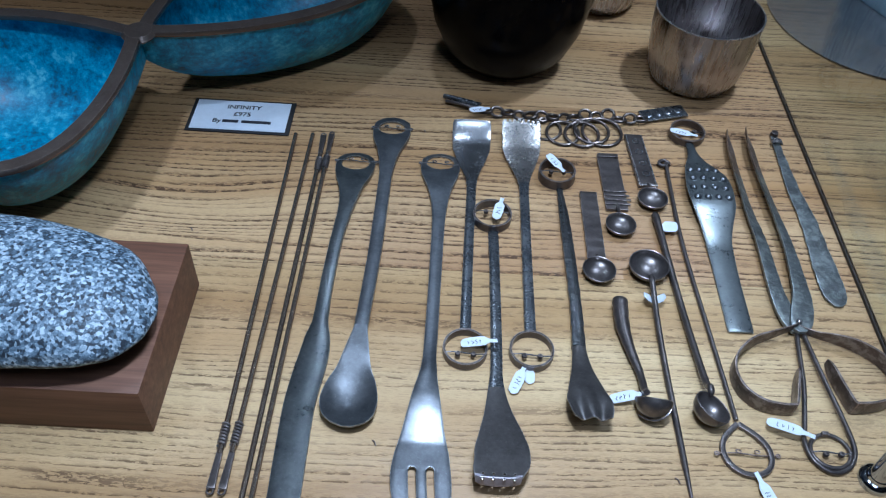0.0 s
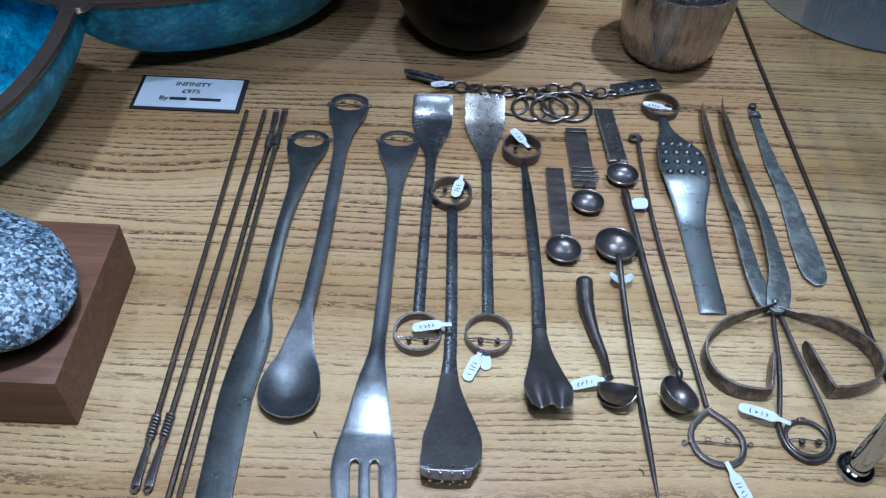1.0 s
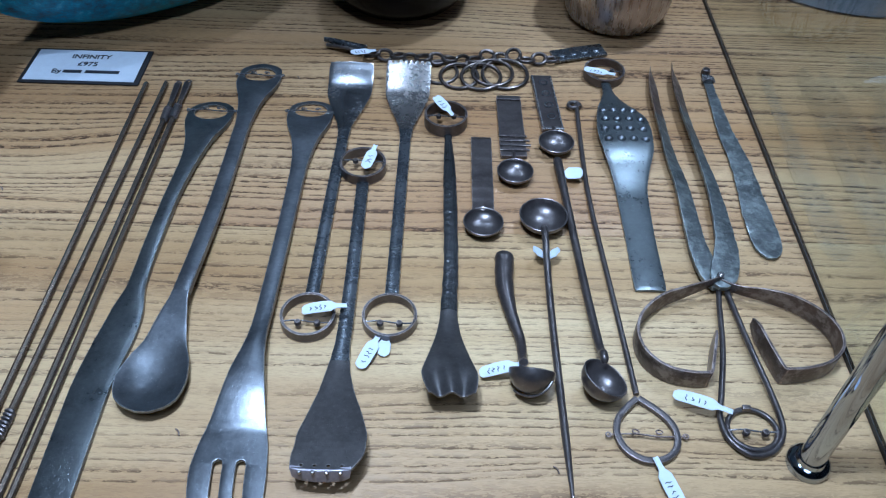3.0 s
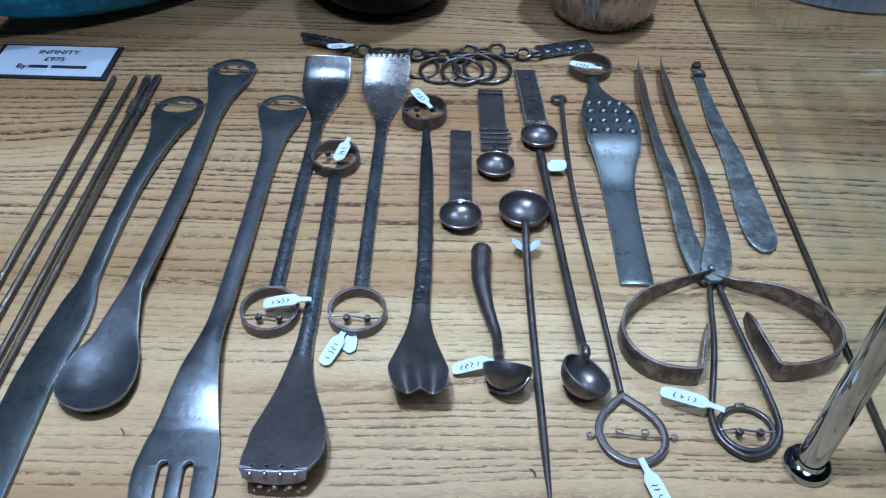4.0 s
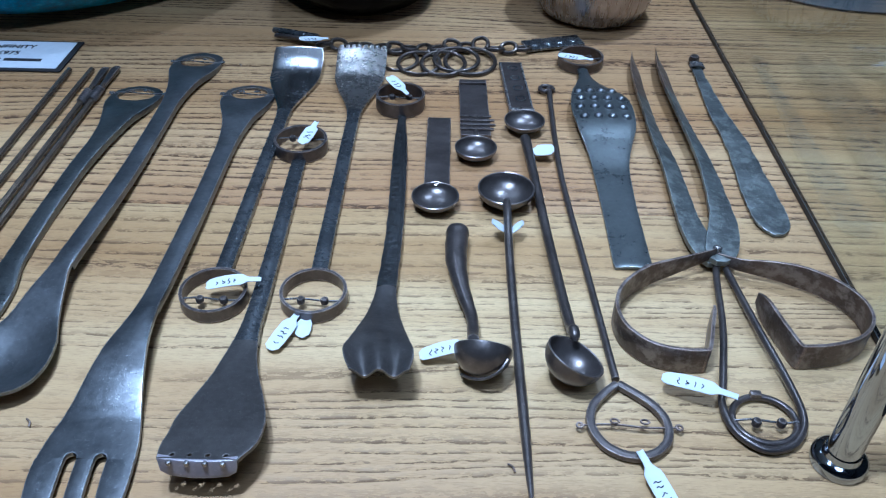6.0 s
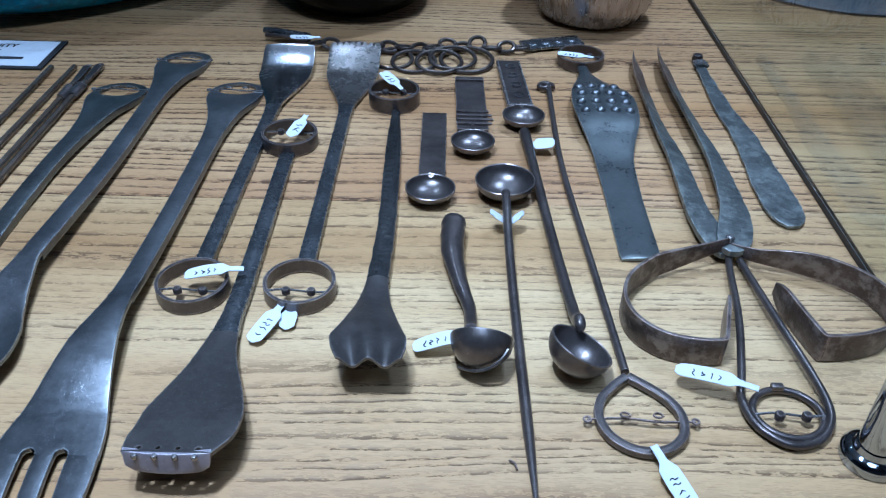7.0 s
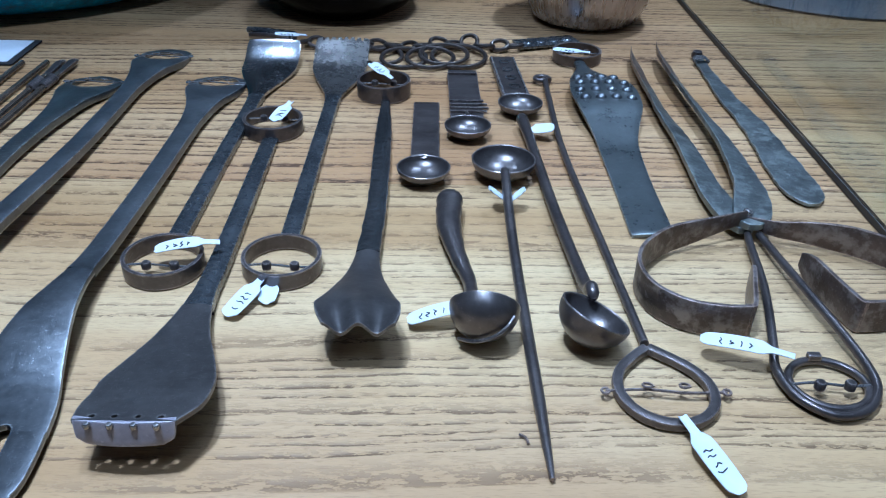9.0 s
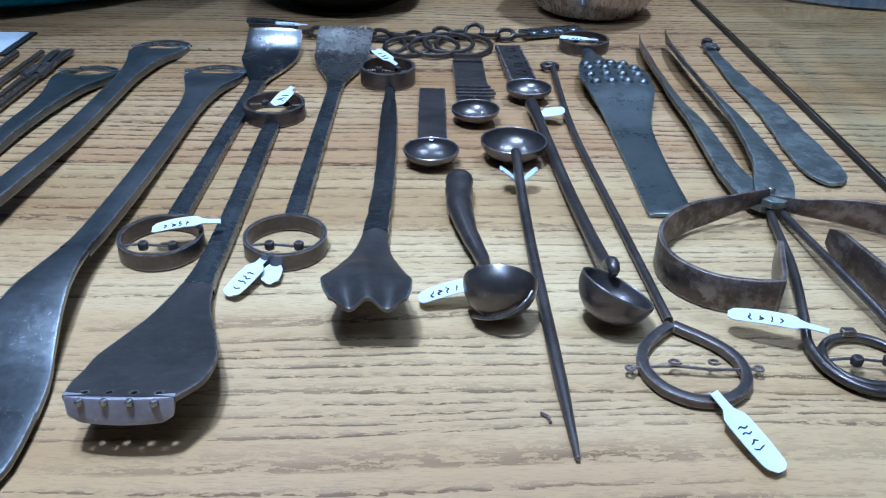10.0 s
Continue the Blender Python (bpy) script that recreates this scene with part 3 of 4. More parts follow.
FORGED = "forged serving tools in a row"


def long_handle(tool, knots, widths, z, y0, y1, material=STEEL, eye=None, thick=0.0036):
    """The handle of a forged tool, with or without an oval eye in its head."""
    gaps, dense = (), ()
    if eye:
        ey, ra, rc = eye
        gaps, dense = ((0.0, hole(ey, ra, rc)),), ((ey - ra, ey - ra * 0.7), (ey - ra, ey + ra), (ey + ra * 0.7, ey + ra), (y1 - 0.008, y1))
    return part("handle", sheet(y0, y1, curve(*knots), curve(*widths), z, thick, gaps, dense, cols=4, rest=0.0004), material, tool, bevel=0.0007, keep=(y0,))


def eye_head(top, ey):
    """Widths of a rounded head of a handle whose top is at y = top."""
    return [(top, 0.0035), (top - 0.001, 0.0072), (top - 0.0035, 0.0108), (top - 0.0075, 0.0136), (ey, 0.0146), (ey - 0.007, 0.0142), (ey - 0.016, 0.0122), (ey - 0.026, 0.0090), (ey - 0.040, 0.0062), (ey - 0.058, 0.0046)]


def knife():
    t = thing("forged_knife", (0.05, 0.46, 0.0), "long dark forged steel knife with an eye in its handle", "knife", FORGED)
    knots = [(0.618, 0.0548), (0.604, 0.0548), (0.567, 0.0540), (0.515, 0.0498), (0.47, 0.0485), (0.44, 0.0485), (0.39, 0.0445), (0.338, 0.0450), (0.29, 0.0455)]
    widths = eye_head(0.618, 0.604) + [(0.515, 0.0041), (0.475, 0.0043), (0.458, 0.0048), (0.440, 0.0082), (0.42, 0.0094), (0.39, 0.0091), (0.338, 0.0089), (0.31, 0.0085), (0.295, 0.006), (0.29, 0.0025)]
    lie = curve((0.618, 0.0015), (0.604, 0.0030), (0.592, 0.0048), (0.574, 0.0062), (0.545, 0.0064), (0.50, 0.0052), (0.460, 0.0040), (0.40, 0.0040))
    z = lambda v, u: lie(v) - 0.0005 * u * u
    long_handle(t, knots, widths, z, 0.462, 0.618, BLADE, eye=(0.6052, 0.0090, 0.0104))
    zb = lambda v, u: 0.0040 - 0.0008 * u * u + 0.00010 * math.sin(v * 210) * (1 - u * u)
    part("blade", sheet(0.29, 0.462, curve(*knots), curve(*widths), zb, 0.0022, cols=6), BLADE, t, "broad hammered steel blade", 0.0004, (0.462,))
    pins(t, 0.0555, 0.607, 0.0026, 0.0120, beads="curl", out=0.0032)


def spoon():
    t = thing("forged_spoon", (0.077, 0.51, 0.0), "long dark forged steel spoon with an eye in its handle", "spoon", FORGED)
    knots = [(0.663, 0.0790), (0.645, 0.0790), (0.60, 0.0785), (0.55, 0.0780), (0.517, 0.0776), (0.449, 0.0750), (0.42, 0.0735), (0.396, 0.0730), (0.379, 0.0740)]
    widths = eye_head(0.663, 0.646) + [(0.517, 0.0044), (0.449, 0.0042), (0.436, 0.0066), (0.42, 0.0104), (0.408, 0.0148), (0.397, 0.0166), (0.388, 0.0150), (0.382, 0.0100), (0.379, 0.003)]
    arch = curve((0.663, 0.0015), (0.646, 0.0030), (0.634, 0.0048), (0.616, 0.0062), (0.54, 0.0068), (0.47, 0.0098), (0.452, 0.0106), (0.437, 0.0092), (0.416, 0.0052), (0.397, 0.0026), (0.385, 0.0062), (0.379, 0.0092))
    z = lambda v, u: arch(v) - 0.0005 * u * u
    long_handle(t, knots, widths, z, 0.449, 0.663, BRIGHT, eye=(0.6485, 0.0090, 0.0104))
    rim = curve((0.449, 0.0), (0.424, 0.0), (0.410, 0.0028), (0.397, 0.0056), (0.386, 0.0032), (0.379, 0.0))
    part("bowl", sheet(0.379, 0.449, curve(*knots), curve(*widths), lambda v, u: arch(v) + rim(v) * u * u, 0.0018, cols=10, step=0.0025, dense=((0.379, 0.386),)), BRIGHT, t, "shallow hammered bowl", 0.0004, (0.449,))
    pins(t, 0.0790, 0.648, 0.0026, 0.0120, beads="curl", out=0.0032)


def fork():
    t = thing("forged_fork", (0.118, 0.48, 0.0), "long dark forged steel fork with three broad tines", "fork", FORGED)
    knots = [(0.622, 0.1185), (0.607, 0.1185), (0.56, 0.1192), (0.52, 0.1190), (0.424, 0.1180), (0.40, 0.1170), (0.36, 0.1165), (0.333, 0.1185)]
    widths = eye_head(0.622, 0.607) + [(0.52, 0.0042), (0.43, 0.0040), (0.418, 0.0050), (0.400, 0.0082), (0.38, 0.0120), (0.364, 0.0156), (0.352, 0.0166), (0.342, 0.0160), (0.335, 0.0138), (0.3325, 0.0105)]
    mid = curve((0.622, 0.0015), (0.607, 0.0030), (0.595, 0.0048), (0.577, 0.0062), (0.51, 0.0068), (0.44, 0.0092), (0.415, 0.0118), (0.404, 0.0121), (0.396, 0.0112), (0.3765, 0.0060), (0.3735, 0.0053), (0.3715, 0.0051), (0.352, 0.0047), (0.333, 0.0042))
    z = lambda v, u: mid(v) - 0.0005 * u * u
    long_handle(t, knots, widths, z, 0.424, 0.622, BRIGHT, eye=(0.6105, 0.0085, 0.0104))
    slot = lambda v: 0.0021 * math.sqrt(max(0.0, 1 - (max(v - 0.3570, 0.0) / 0.0022) ** 2))
    gaps = ((-0.0048, slot), (0.0052, slot))
    c, w = curve(*knots), curve(*widths)
    top = lambda v, u: mid(v) - 0.0008 * u * u
    part("neck", sheet(0.3570, 0.424, c, w, top, 0.0020, gaps, ((0.3570, 0.3595), (0.369, 0.379)), cols=4, step=0.0025), BRIGHT, t, "flattened neck", 0.0004, (0.424, 0.357))
    tip = curve((0.3325, 0.25), (0.3335, 0.62), (0.3360, 0.9), (0.341, 1.0), (0.357, 1.0))
    for lo, hi in ((lambda v: -w(max(v, 0.337)), lambda v: -0.0069), (lambda v: -0.0027, lambda v: 0.0031), (lambda v: 0.0073, lambda v: w(max(v, 0.337)))):
        part("tine", sheet(0.3325, 0.3570, lambda v: c(v) + (lo(v) + hi(v)) / 2, lambda v: (hi(v) - lo(v)) / 2 * tip(v), lambda v, u: mid(v) - 0.0003 * u * u, 0.0020, dense=((0.3325, 0.337),), cols=3), BRIGHT, t, "", 0.0004, (0.357,))
    pins(t, 0.1185, 0.609, 0.0026, 0.0120, beads="curl", out=0.0032)


def turner(name, x_end, x_mid, x_ring, top, ring_y, teeth, label):
    t = thing(name, (x_mid, 0.54, 0.0), label, "spatula", FORGED)
    knots = [(top, x_end), (0.632, x_end), (0.587, x_mid), (0.53, (x_mid + x_ring) / 2), (ring_y + 0.013, x_ring)]
    widths = [(top, 0.0142), (top - 0.004, 0.0150), (0.630, 0.0146), (0.618, 0.0118), (0.604, 0.0072), (0.592, 0.0042), (0.58, 0.0034), (0.52, 0.0034), (ring_y + 0.013, 0.0036)]
    part("handle", sheet(ring_y + 0.0125, 0.592, curve(*knots), curve(*widths), lambda v, u: 0.0044 - 0.0006 * u * u, 0.0038), STEEL, t, bevel=0.0007, keep=(0.592,))
    if teeth:
        mid = curve((0.592, 0.0044), (0.612, 0.0040), (0.628, 0.0054), (0.6405, 0.0088), (top, 0.0136))
    else:
        mid = curve((0.592, 0.0044), (0.612, 0.0038), (0.632, 0.0044), (0.6380, 0.0052), (0.6400, 0.0058), (0.6460, 0.0083), (top, 0.0124))
    gaps, dense = (), ()
    if teeth:
        cut = lambda v: max(0.0, min(0.0008, (v - (top - 0.003)) * 0.4))
        gaps = tuple((k * 0.0036, cut) for k in (-3, -2, -1, 0, 1, 2, 3))
        dense = ((top - 0.0032, top),)
    part("blade", sheet(0.592, top, curve(*knots), curve(*widths), lambda v, u: mid(v) - 0.0008 * u * u, 0.0016, gaps, dense, cols=8 if not teeth else 2, step=0.002), TEETH if teeth else POLISH, t, "polished upturned blade" + (" with a toothed edge" if teeth else ""), 0.0003, (0.592,))
    part("ring", band(x_ring, ring_y, 0.0138, 0.0006, 0.0064), BROWN, t, "round hoop of brown metal strip")
    pins(t, x_ring, ring_y - 0.003, 0.0034, 0.0126)


def rake():
    t = thing("forged_rake", (0.158, 0.45, 0.0), "dark forged steel tool with a pronged turned-down edge", "rake", FORGED)
    knots = [(0.545, 0.1578), (0.49, 0.1585), (0.439, 0.1588), (0.41, 0.1583), (0.372, 0.1603), (0.362, 0.1603), (0.3495, 0.1578)]
    widths = [(0.545, 0.0036), (0.50, 0.0035), (0.425, 0.0037), (0.412, 0.0048), (0.395, 0.0078), (0.378, 0.0126), (0.366, 0.0152), (0.358, 0.0152), (0.3495, 0.0128)]
    mid = curve((0.545, 0.0030), (0.520, 0.0042), (0.445, 0.0050), (0.412, 0.0058), (0.395, 0.0080), (0.375, 0.0118), (0.36, 0.0148), (0.3495, 0.0168))
    part("handle", sheet(0.412, 0.543, curve(*knots), curve(*widths), lambda v, u: mid(v) - 0.0006 * u * u, 0.0042, rest=0.0004), STEEL, t, bevel=0.0007, keep=(0.412,))
    pin_hole = hole(0.3511, 0.0007, 0.0007)
    gaps = tuple((k, pin_hole) for k in (-0.0086, -0.0030, 0.0028, 0.0084))
    part("blade", sheet(0.3495, 0.412, curve(*knots), curve(*widths), lambda v, u: mid(v) - 0.0006 * max(0.25, 1 - (0.412 - v) / 0.05) * u * u, 0.0016, gaps, ((0.3503, 0.3519),), cols=3, step=0.0025), LIP, t, "fan-shaped blade with four pin holes", 0.0003, (0.412, 0.3495))
    lip = sheet(0.0102, 0.0166, lambda v: 0.1578, curve((0.0102, 0.0096), (0.0114, 0.0120), (0.0166, 0.0127)), lambda v, u: -0.0010 * u * u, 0.0016, cols=8, step=0.0015)
    bmesh.ops.transform(lip, matrix=Matrix(((1, 0, 0, 0), (0, 0.28, -1, 0.3439), (0, 1, 0, 0.0), (0, 0, 0, 1))), verts=lip.verts)
    lip = part("lip", lip, LILAC, t, "bent-down pale front edge", 0.0003)
    for k in (-0.0086, -0.0030, 0.0028, 0.0084):
        part("stud", lathe([(0.0, -0.0010), (0.0008, -0.0006), (0.0010, 0.0003), (0.0007, 0.0008), (0.0, 0.0010)], (0.1578 + k, 0.3482, 0.0160), 12), WIRE, lip)
    part("ring", band(0.157, 0.5555, 0.0138, 0.0006, 0.0072), BROWN, t, "round hoop of brown metal strip")
    pins(t, 0.157, 0.559, 0.0046, 0.0126)


def scoop():
    t = thing("scalloped_scoop", (0.209, 0.49, 0.0), "dark forged steel scoop with a scalloped lip", "scoop", FORGED)
    knots = [(0.590, 0.2075), (0.54, 0.2092), (0.477, 0.2105), (0.44, 0.2098), (0.405, 0.2102), (0.388, 0.2118)]
    widths = [(0.590, 0.0022), (0.575, 0.0028), (0.55, 0.0038), (0.50, 0.0039), (0.445, 0.0042), (0.43, 0.0058), (0.415, 0.0092), (0.404, 0.0120), (0.3990, 0.0129), (0.3945, 0.0125), (0.388, 0.0106)]
    mid = curve((0.59, 0.0030), (0.56, 0.0044), (0.47, 0.0054), (0.445, 0.0062), (0.43, 0.0082), (0.412, 0.0130), (0.402, 0.0157), (0.396, 0.0164), (0.388, 0.0162))
    part("handle", sheet(0.445, 0.590, curve(*knots), curve(*widths), lambda v, u: mid(v) - 0.0008 * u * u, 0.0042, jag=0.00020, rest=0.0004), FACETED, t, bevel=0.0007, keep=(0.445,))
    ripple = curve((0.414, 0.0), (0.404, 0.0005), (0.388, 0.0018))

    def top(v, u):
        r = ripple(v) if v < 0.414 else 0.0
        return mid(v) + r * math.cos(u * 2.1 * math.pi) - 0.0014 * u * u + 0.0016 * u ** 6 * min(1.0, max(0.0, (0.406 - v) / 0.010))

    part("bowl", sheet(0.388, 0.445, curve(*knots), curve(*widths), top, 0.0013, cols=22, step=0.0016), LIP, t, "arched bowl with a wavy lip", 0.0002, (0.445,))
    part("ring", band(0.2058, 0.603, 0.0138, 0.0006, 0.0088), BROWN, t, "round hoop of brown metal strip")
    pins(t, 0.2058, 0.604, 0.0056, 0.0126, out=0.0)


knife(), spoon(), fork()
turner("forged_spatula", 0.1415, 0.1420, 0.1395, 0.6525, 0.4395, False, "forged steel spatula with a polished upturned blade")
rake()
turner("toothed_spatula", 0.1800, 0.1808, 0.1803, 0.6545, 0.4405, True, "forged steel spatula with a toothed upturned blade")
scoop()

# ---- four skewers ----


def skewer(p_tip, p_coil, p_end):
    t = thing("skewer", (p_coil[0], p_coil[1], 0.0), "thin brown steel skewer with a wound wire collar", "skewer", "thin steel skewers")
    a, b, c = Vector(p_tip), Vector(p_coil), Vector(p_end)
    part("shaft", rod([a, a.lerp(b, 0.03), a.lerp(b, 0.5), b, b.lerp(c, 0.2)], 0.00165, 6, size=lambda k: min(1.0, 0.25 + k * 5), sides=8), SKEWER, t)
    d = (c - b).normalized()
    side = Vector((d.y, -d.x, 0))
    half = 0.0068
    turns = 7
    line = []
    for i in range(turns * 10 + 1):
        k = i / (turns * 10)
        w = 2 * math.pi * turns * k
        line.append(b + d * (2 * k - 1) * half + 0.0019 * (side * math.cos(w) + Vector((0, 0, 1)) * math.sin(w)) + Vector((0, 0, 0.0004)))
    part("collar", sweep(line, round_section(0.0008, 6)), DULL, t, "tightly wound wire collar")
    g = b + d * half
    part("handle", sweep([g.lerp(c, q) for q in np.linspace(-0.1, 1, 8)], box_section(0.0040, 0.0020), size=lambda k: 0.7 + 0.45 * k), BROWN, t, bevel=0.0004)
    part("end_loop", rod([c + Vector((0.0017 * math.cos(k), 0.0017 * math.sin(k) - d.y * -0.0012, 0)) for k in np.linspace(0, 2 * math.pi, 8, endpoint=False)], 0.0006, 3, True, sides=6), BROWN, t)


skewer((0.0050, 0.632, 0.0018), (0.0062, 0.373, 0.0028), (0.0060, 0.341, 0.0028))
skewer((0.0180, 0.633, 0.0018), (0.0132, 0.374, 0.0028), (0.0122, 0.341, 0.0028))
skewer((0.0230, 0.338, 0.0018), (0.0272, 0.601, 0.0028), (0.0268, 0.634, 0.0028))
skewer((0.0282, 0.340, 0.0018), (0.0325, 0.604, 0.0028), (0.0330, 0.636, 0.0028))

# ---- small spoons ----
SALT = "small salt spoons"


def salt_spoon(x0, x1, half, top, bottom, bx, by, r, label):
    t = thing("salt_spoon", (bx, by, 0.0), label, "spoon", SALT)
    c = curve((top, x0), (bottom, x1))
    part("handle", sheet(bottom, top, c, lambda v: half, lambda v, u: 0.0030 + 0.0002 * math.sin(v * 700), 0.0022, jag=0.00012), BROWN, t, bevel=0.0003)
    part("bowl", cup((bx, by, 0.0070), r, 0.0056, 0.0007), DULL, t, "round brown silver bowl")
    part("joint", rod([(x1, bottom + 0.002, 0.0036), ((x1 + bx) / 2, (bottom + by + r) / 2, 0.0052), (bx, by + r, 0.0066)], 0.0012, 5), BROWN, t)
    return t


salt_spoon(0.2282, 0.2285, 0.0063, 0.5872, 0.5210, 0.2282, 0.508, 0.0106, "small oxidised silver salt spoon with a plain strip handle")
s = salt_spoon(0.2468, 0.2482, 0.0081, 0.6305, 0.5700, 0.2478, 0.5520, 0.0102, "small oxidised silver salt spoon with crossbars on its handle")
for y, d in ((0.5885, 0.0), (0.5840, 0.0016), (0.5795, 0.0022), (0.5750, 0.0012)):
    part("crossbar", block(0.2396, 0.2568 + d, y - 0.0008, y + 0.0008, 0.0030, 0.0042), BROWN, s, bevel=0.0003)
part("end_fold", block(0.2390, 0.2546, 0.6262, 0.6302, 0.0028, 0.0044), BROWN, s, bevel=0.0003)
s = salt_spoon(0.2702, 0.2742, 0.0071, 0.6565, 0.5965, 0.2745, 0.5805, 0.0104, "small oxidised silver salt spoon with stamped circles")
part("end_fold", block(0.2673, 0.2812, 0.5962, 0.5985, 0.0028, 0.0042), WIRE, s, "bright folded end", 0.0003)
for k in range(4):
    part("stamped_circle", lathe([(0.0022, 0.0), (0.0031, 0.0), (0.0030, 0.0007), (0.0023, 0.0007), (0.0022, 0.0)], (0.2712 + 0.0010 * k, 0.6475 - 0.0125 * k, 0.0031), 18), POLISH, s)
for k in (-1, 1):
    part("edge_rib", sweep(along([(0.2702 + k * 0.0062, 0.655, 0.0032), (0.2742 + k * 0.0062, 0.598, 0.0032)], 4), box_section(0.0009, 0.0012)), WIRE, s, "bright raised edge")

# ---- dippers, ladles and the hooked stirrer ----
s = thing("long_dipper", (0.262, 0.45, 0.0), "slim oxidised silver dipper with a round bowl", "spoon")
part("bowl", cup((0.2618, 0.5125, 0.0092), 0.0128, 0.0080, 0.0008), DULL, s, "round brown silver bowl")
part("stem", rod([(0.2616, 0.5030, 0.0080), (0.2615, 0.4960, 0.0094), (0.2615, 0.470, 0.0060), (0.2622, 0.430, 0.0030), (0.2640, 0.346, 0.0016)], 0.0019, 8, size=lambda k: 1.0 if k < 0.9 else 1.0 - (k - 0.9) * 6.5), BROWN, s)

s = thing("long_ladle", (0.280, 0.45, 0.0), "slim oxidised silver ladle with a tilted bowl", "ladle")
part("stem", rod([(0.2735, 0.5665, 0.0050), (0.2745, 0.556, 0.0056), (0.2770, 0.522, 0.0044), (0.2800, 0.474, 0.0042), (0.2828, 0.424, 0.0080), (0.2832, 0.415, 0.0126), (0.2835, 0.4105, 0.0110)], 0.0023, 6, size=lambda k: curve((0, 0.45), (0.10, 1.25), (0.3, 1.0), (0.9, 0.9), (1, 0.4))(k)), BROWN, s)
part("bowl", cup((0.2828, 0.4020, 0.0122), 0.0108, 0.0100, 0.0008, Euler((radians(-12), radians(26), 0)).to_matrix().to_4x4()), DULL, s, "deep round tilted bowl")

s = thing("short_ladle", (0.243, 0.44, 0.0), "short oxidised silver ladle with a thick gnarled handle", "ladle")
part("handle", rod([(0.2392, 0.4830, 0.0062), (0.2388, 0.478, 0.0064), (0.2385, 0.462, 0.0062), (0.2412, 0.444, 0.0056), (0.2450, 0.428, 0.0052), (0.2452, 0.414, 0.0085), (0.2452, 0.4095, 0.0120)], 0.0052, 7, flat=0.85, size=lambda k: curve((0, 0.82), (0.08, 1.0), (0.3, 0.92), (0.5, 0.62), (0.72, 0.45), (1, 0.42))(k) * (1 + 0.03 * math.sin(k * 60)), sides=14), BROWN, s, "thick gnarled handle")
part("bowl", cup((0.2490, 0.4050, 0.0118), 0.0102, 0.0102, 0.0008, Euler((radians(-60), radians(12), 0)).to_matrix().to_4x4()), DULL, s, "deep round bowl")
part("seam", rod([(0.2490 + 0.0102 * math.sin(q), 0.4040 - 0.0112 * math.cos(q) * math.cos(0.5 * q - 0.35), 0.0118 + 0.0112 * math.sin(0.5 * q - 0.35)) for q in np.linspace(-0.9, 1.0, 8)], 0.0006, 4, sides=6), DULL, s)

s = thing("hooked_stirrer", (0.294, 0.48, 0.0), "thin brown metal stirrer with a scroll and a ring", "stirrer")
part("stem", rod([(0.2915, 0.6205, 0.0028), (0.2910, 0.60, 0.0022), (0.2905, 0.537, 0.0020), (0.2952, 0.456, 0.0020), (0.2985, 0.400, 0.0022)], 0.0015, 8), BROWN, s)
part("scroll", rod([(0.2895 + (0.0044 - 0.0004 * k) * math.cos(k), 0.6235 + (0.0044 - 0.0004 * k) * math.sin(k), 0.0026) for k in np.linspace(-0.4, 6.6, 14)], 0.0014, 4), BROWN, s, "curled scroll end")
RING = [(0.2985, 0.3975, 0.0022), (0.2935, 0.3930, 0.0022), (0.2882, 0.3865, 0.0022), (0.2866, 0.3785, 0.0022), (0.2898, 0.3705, 0.0022), (0.2970, 0.3658, 0.0022), (0.3058, 0.3662, 0.0022), (0.3122, 0.3720, 0.0022), (0.3134, 0.3808, 0.0022), (0.3090, 0.3890, 0.0022), (0.2988, 0.3977, 0.0022)]
part("ring", sweep(along(RING, 6), box_section(0.0031, 0.0026)), BROWN, s, "flat round ring with a pointed top", 0.0006)
pins(s, 0.3000, 0.3778, 0.0028, 0.0140, RUST, "curl", 0.0034)

# ---- the dimpled server ----


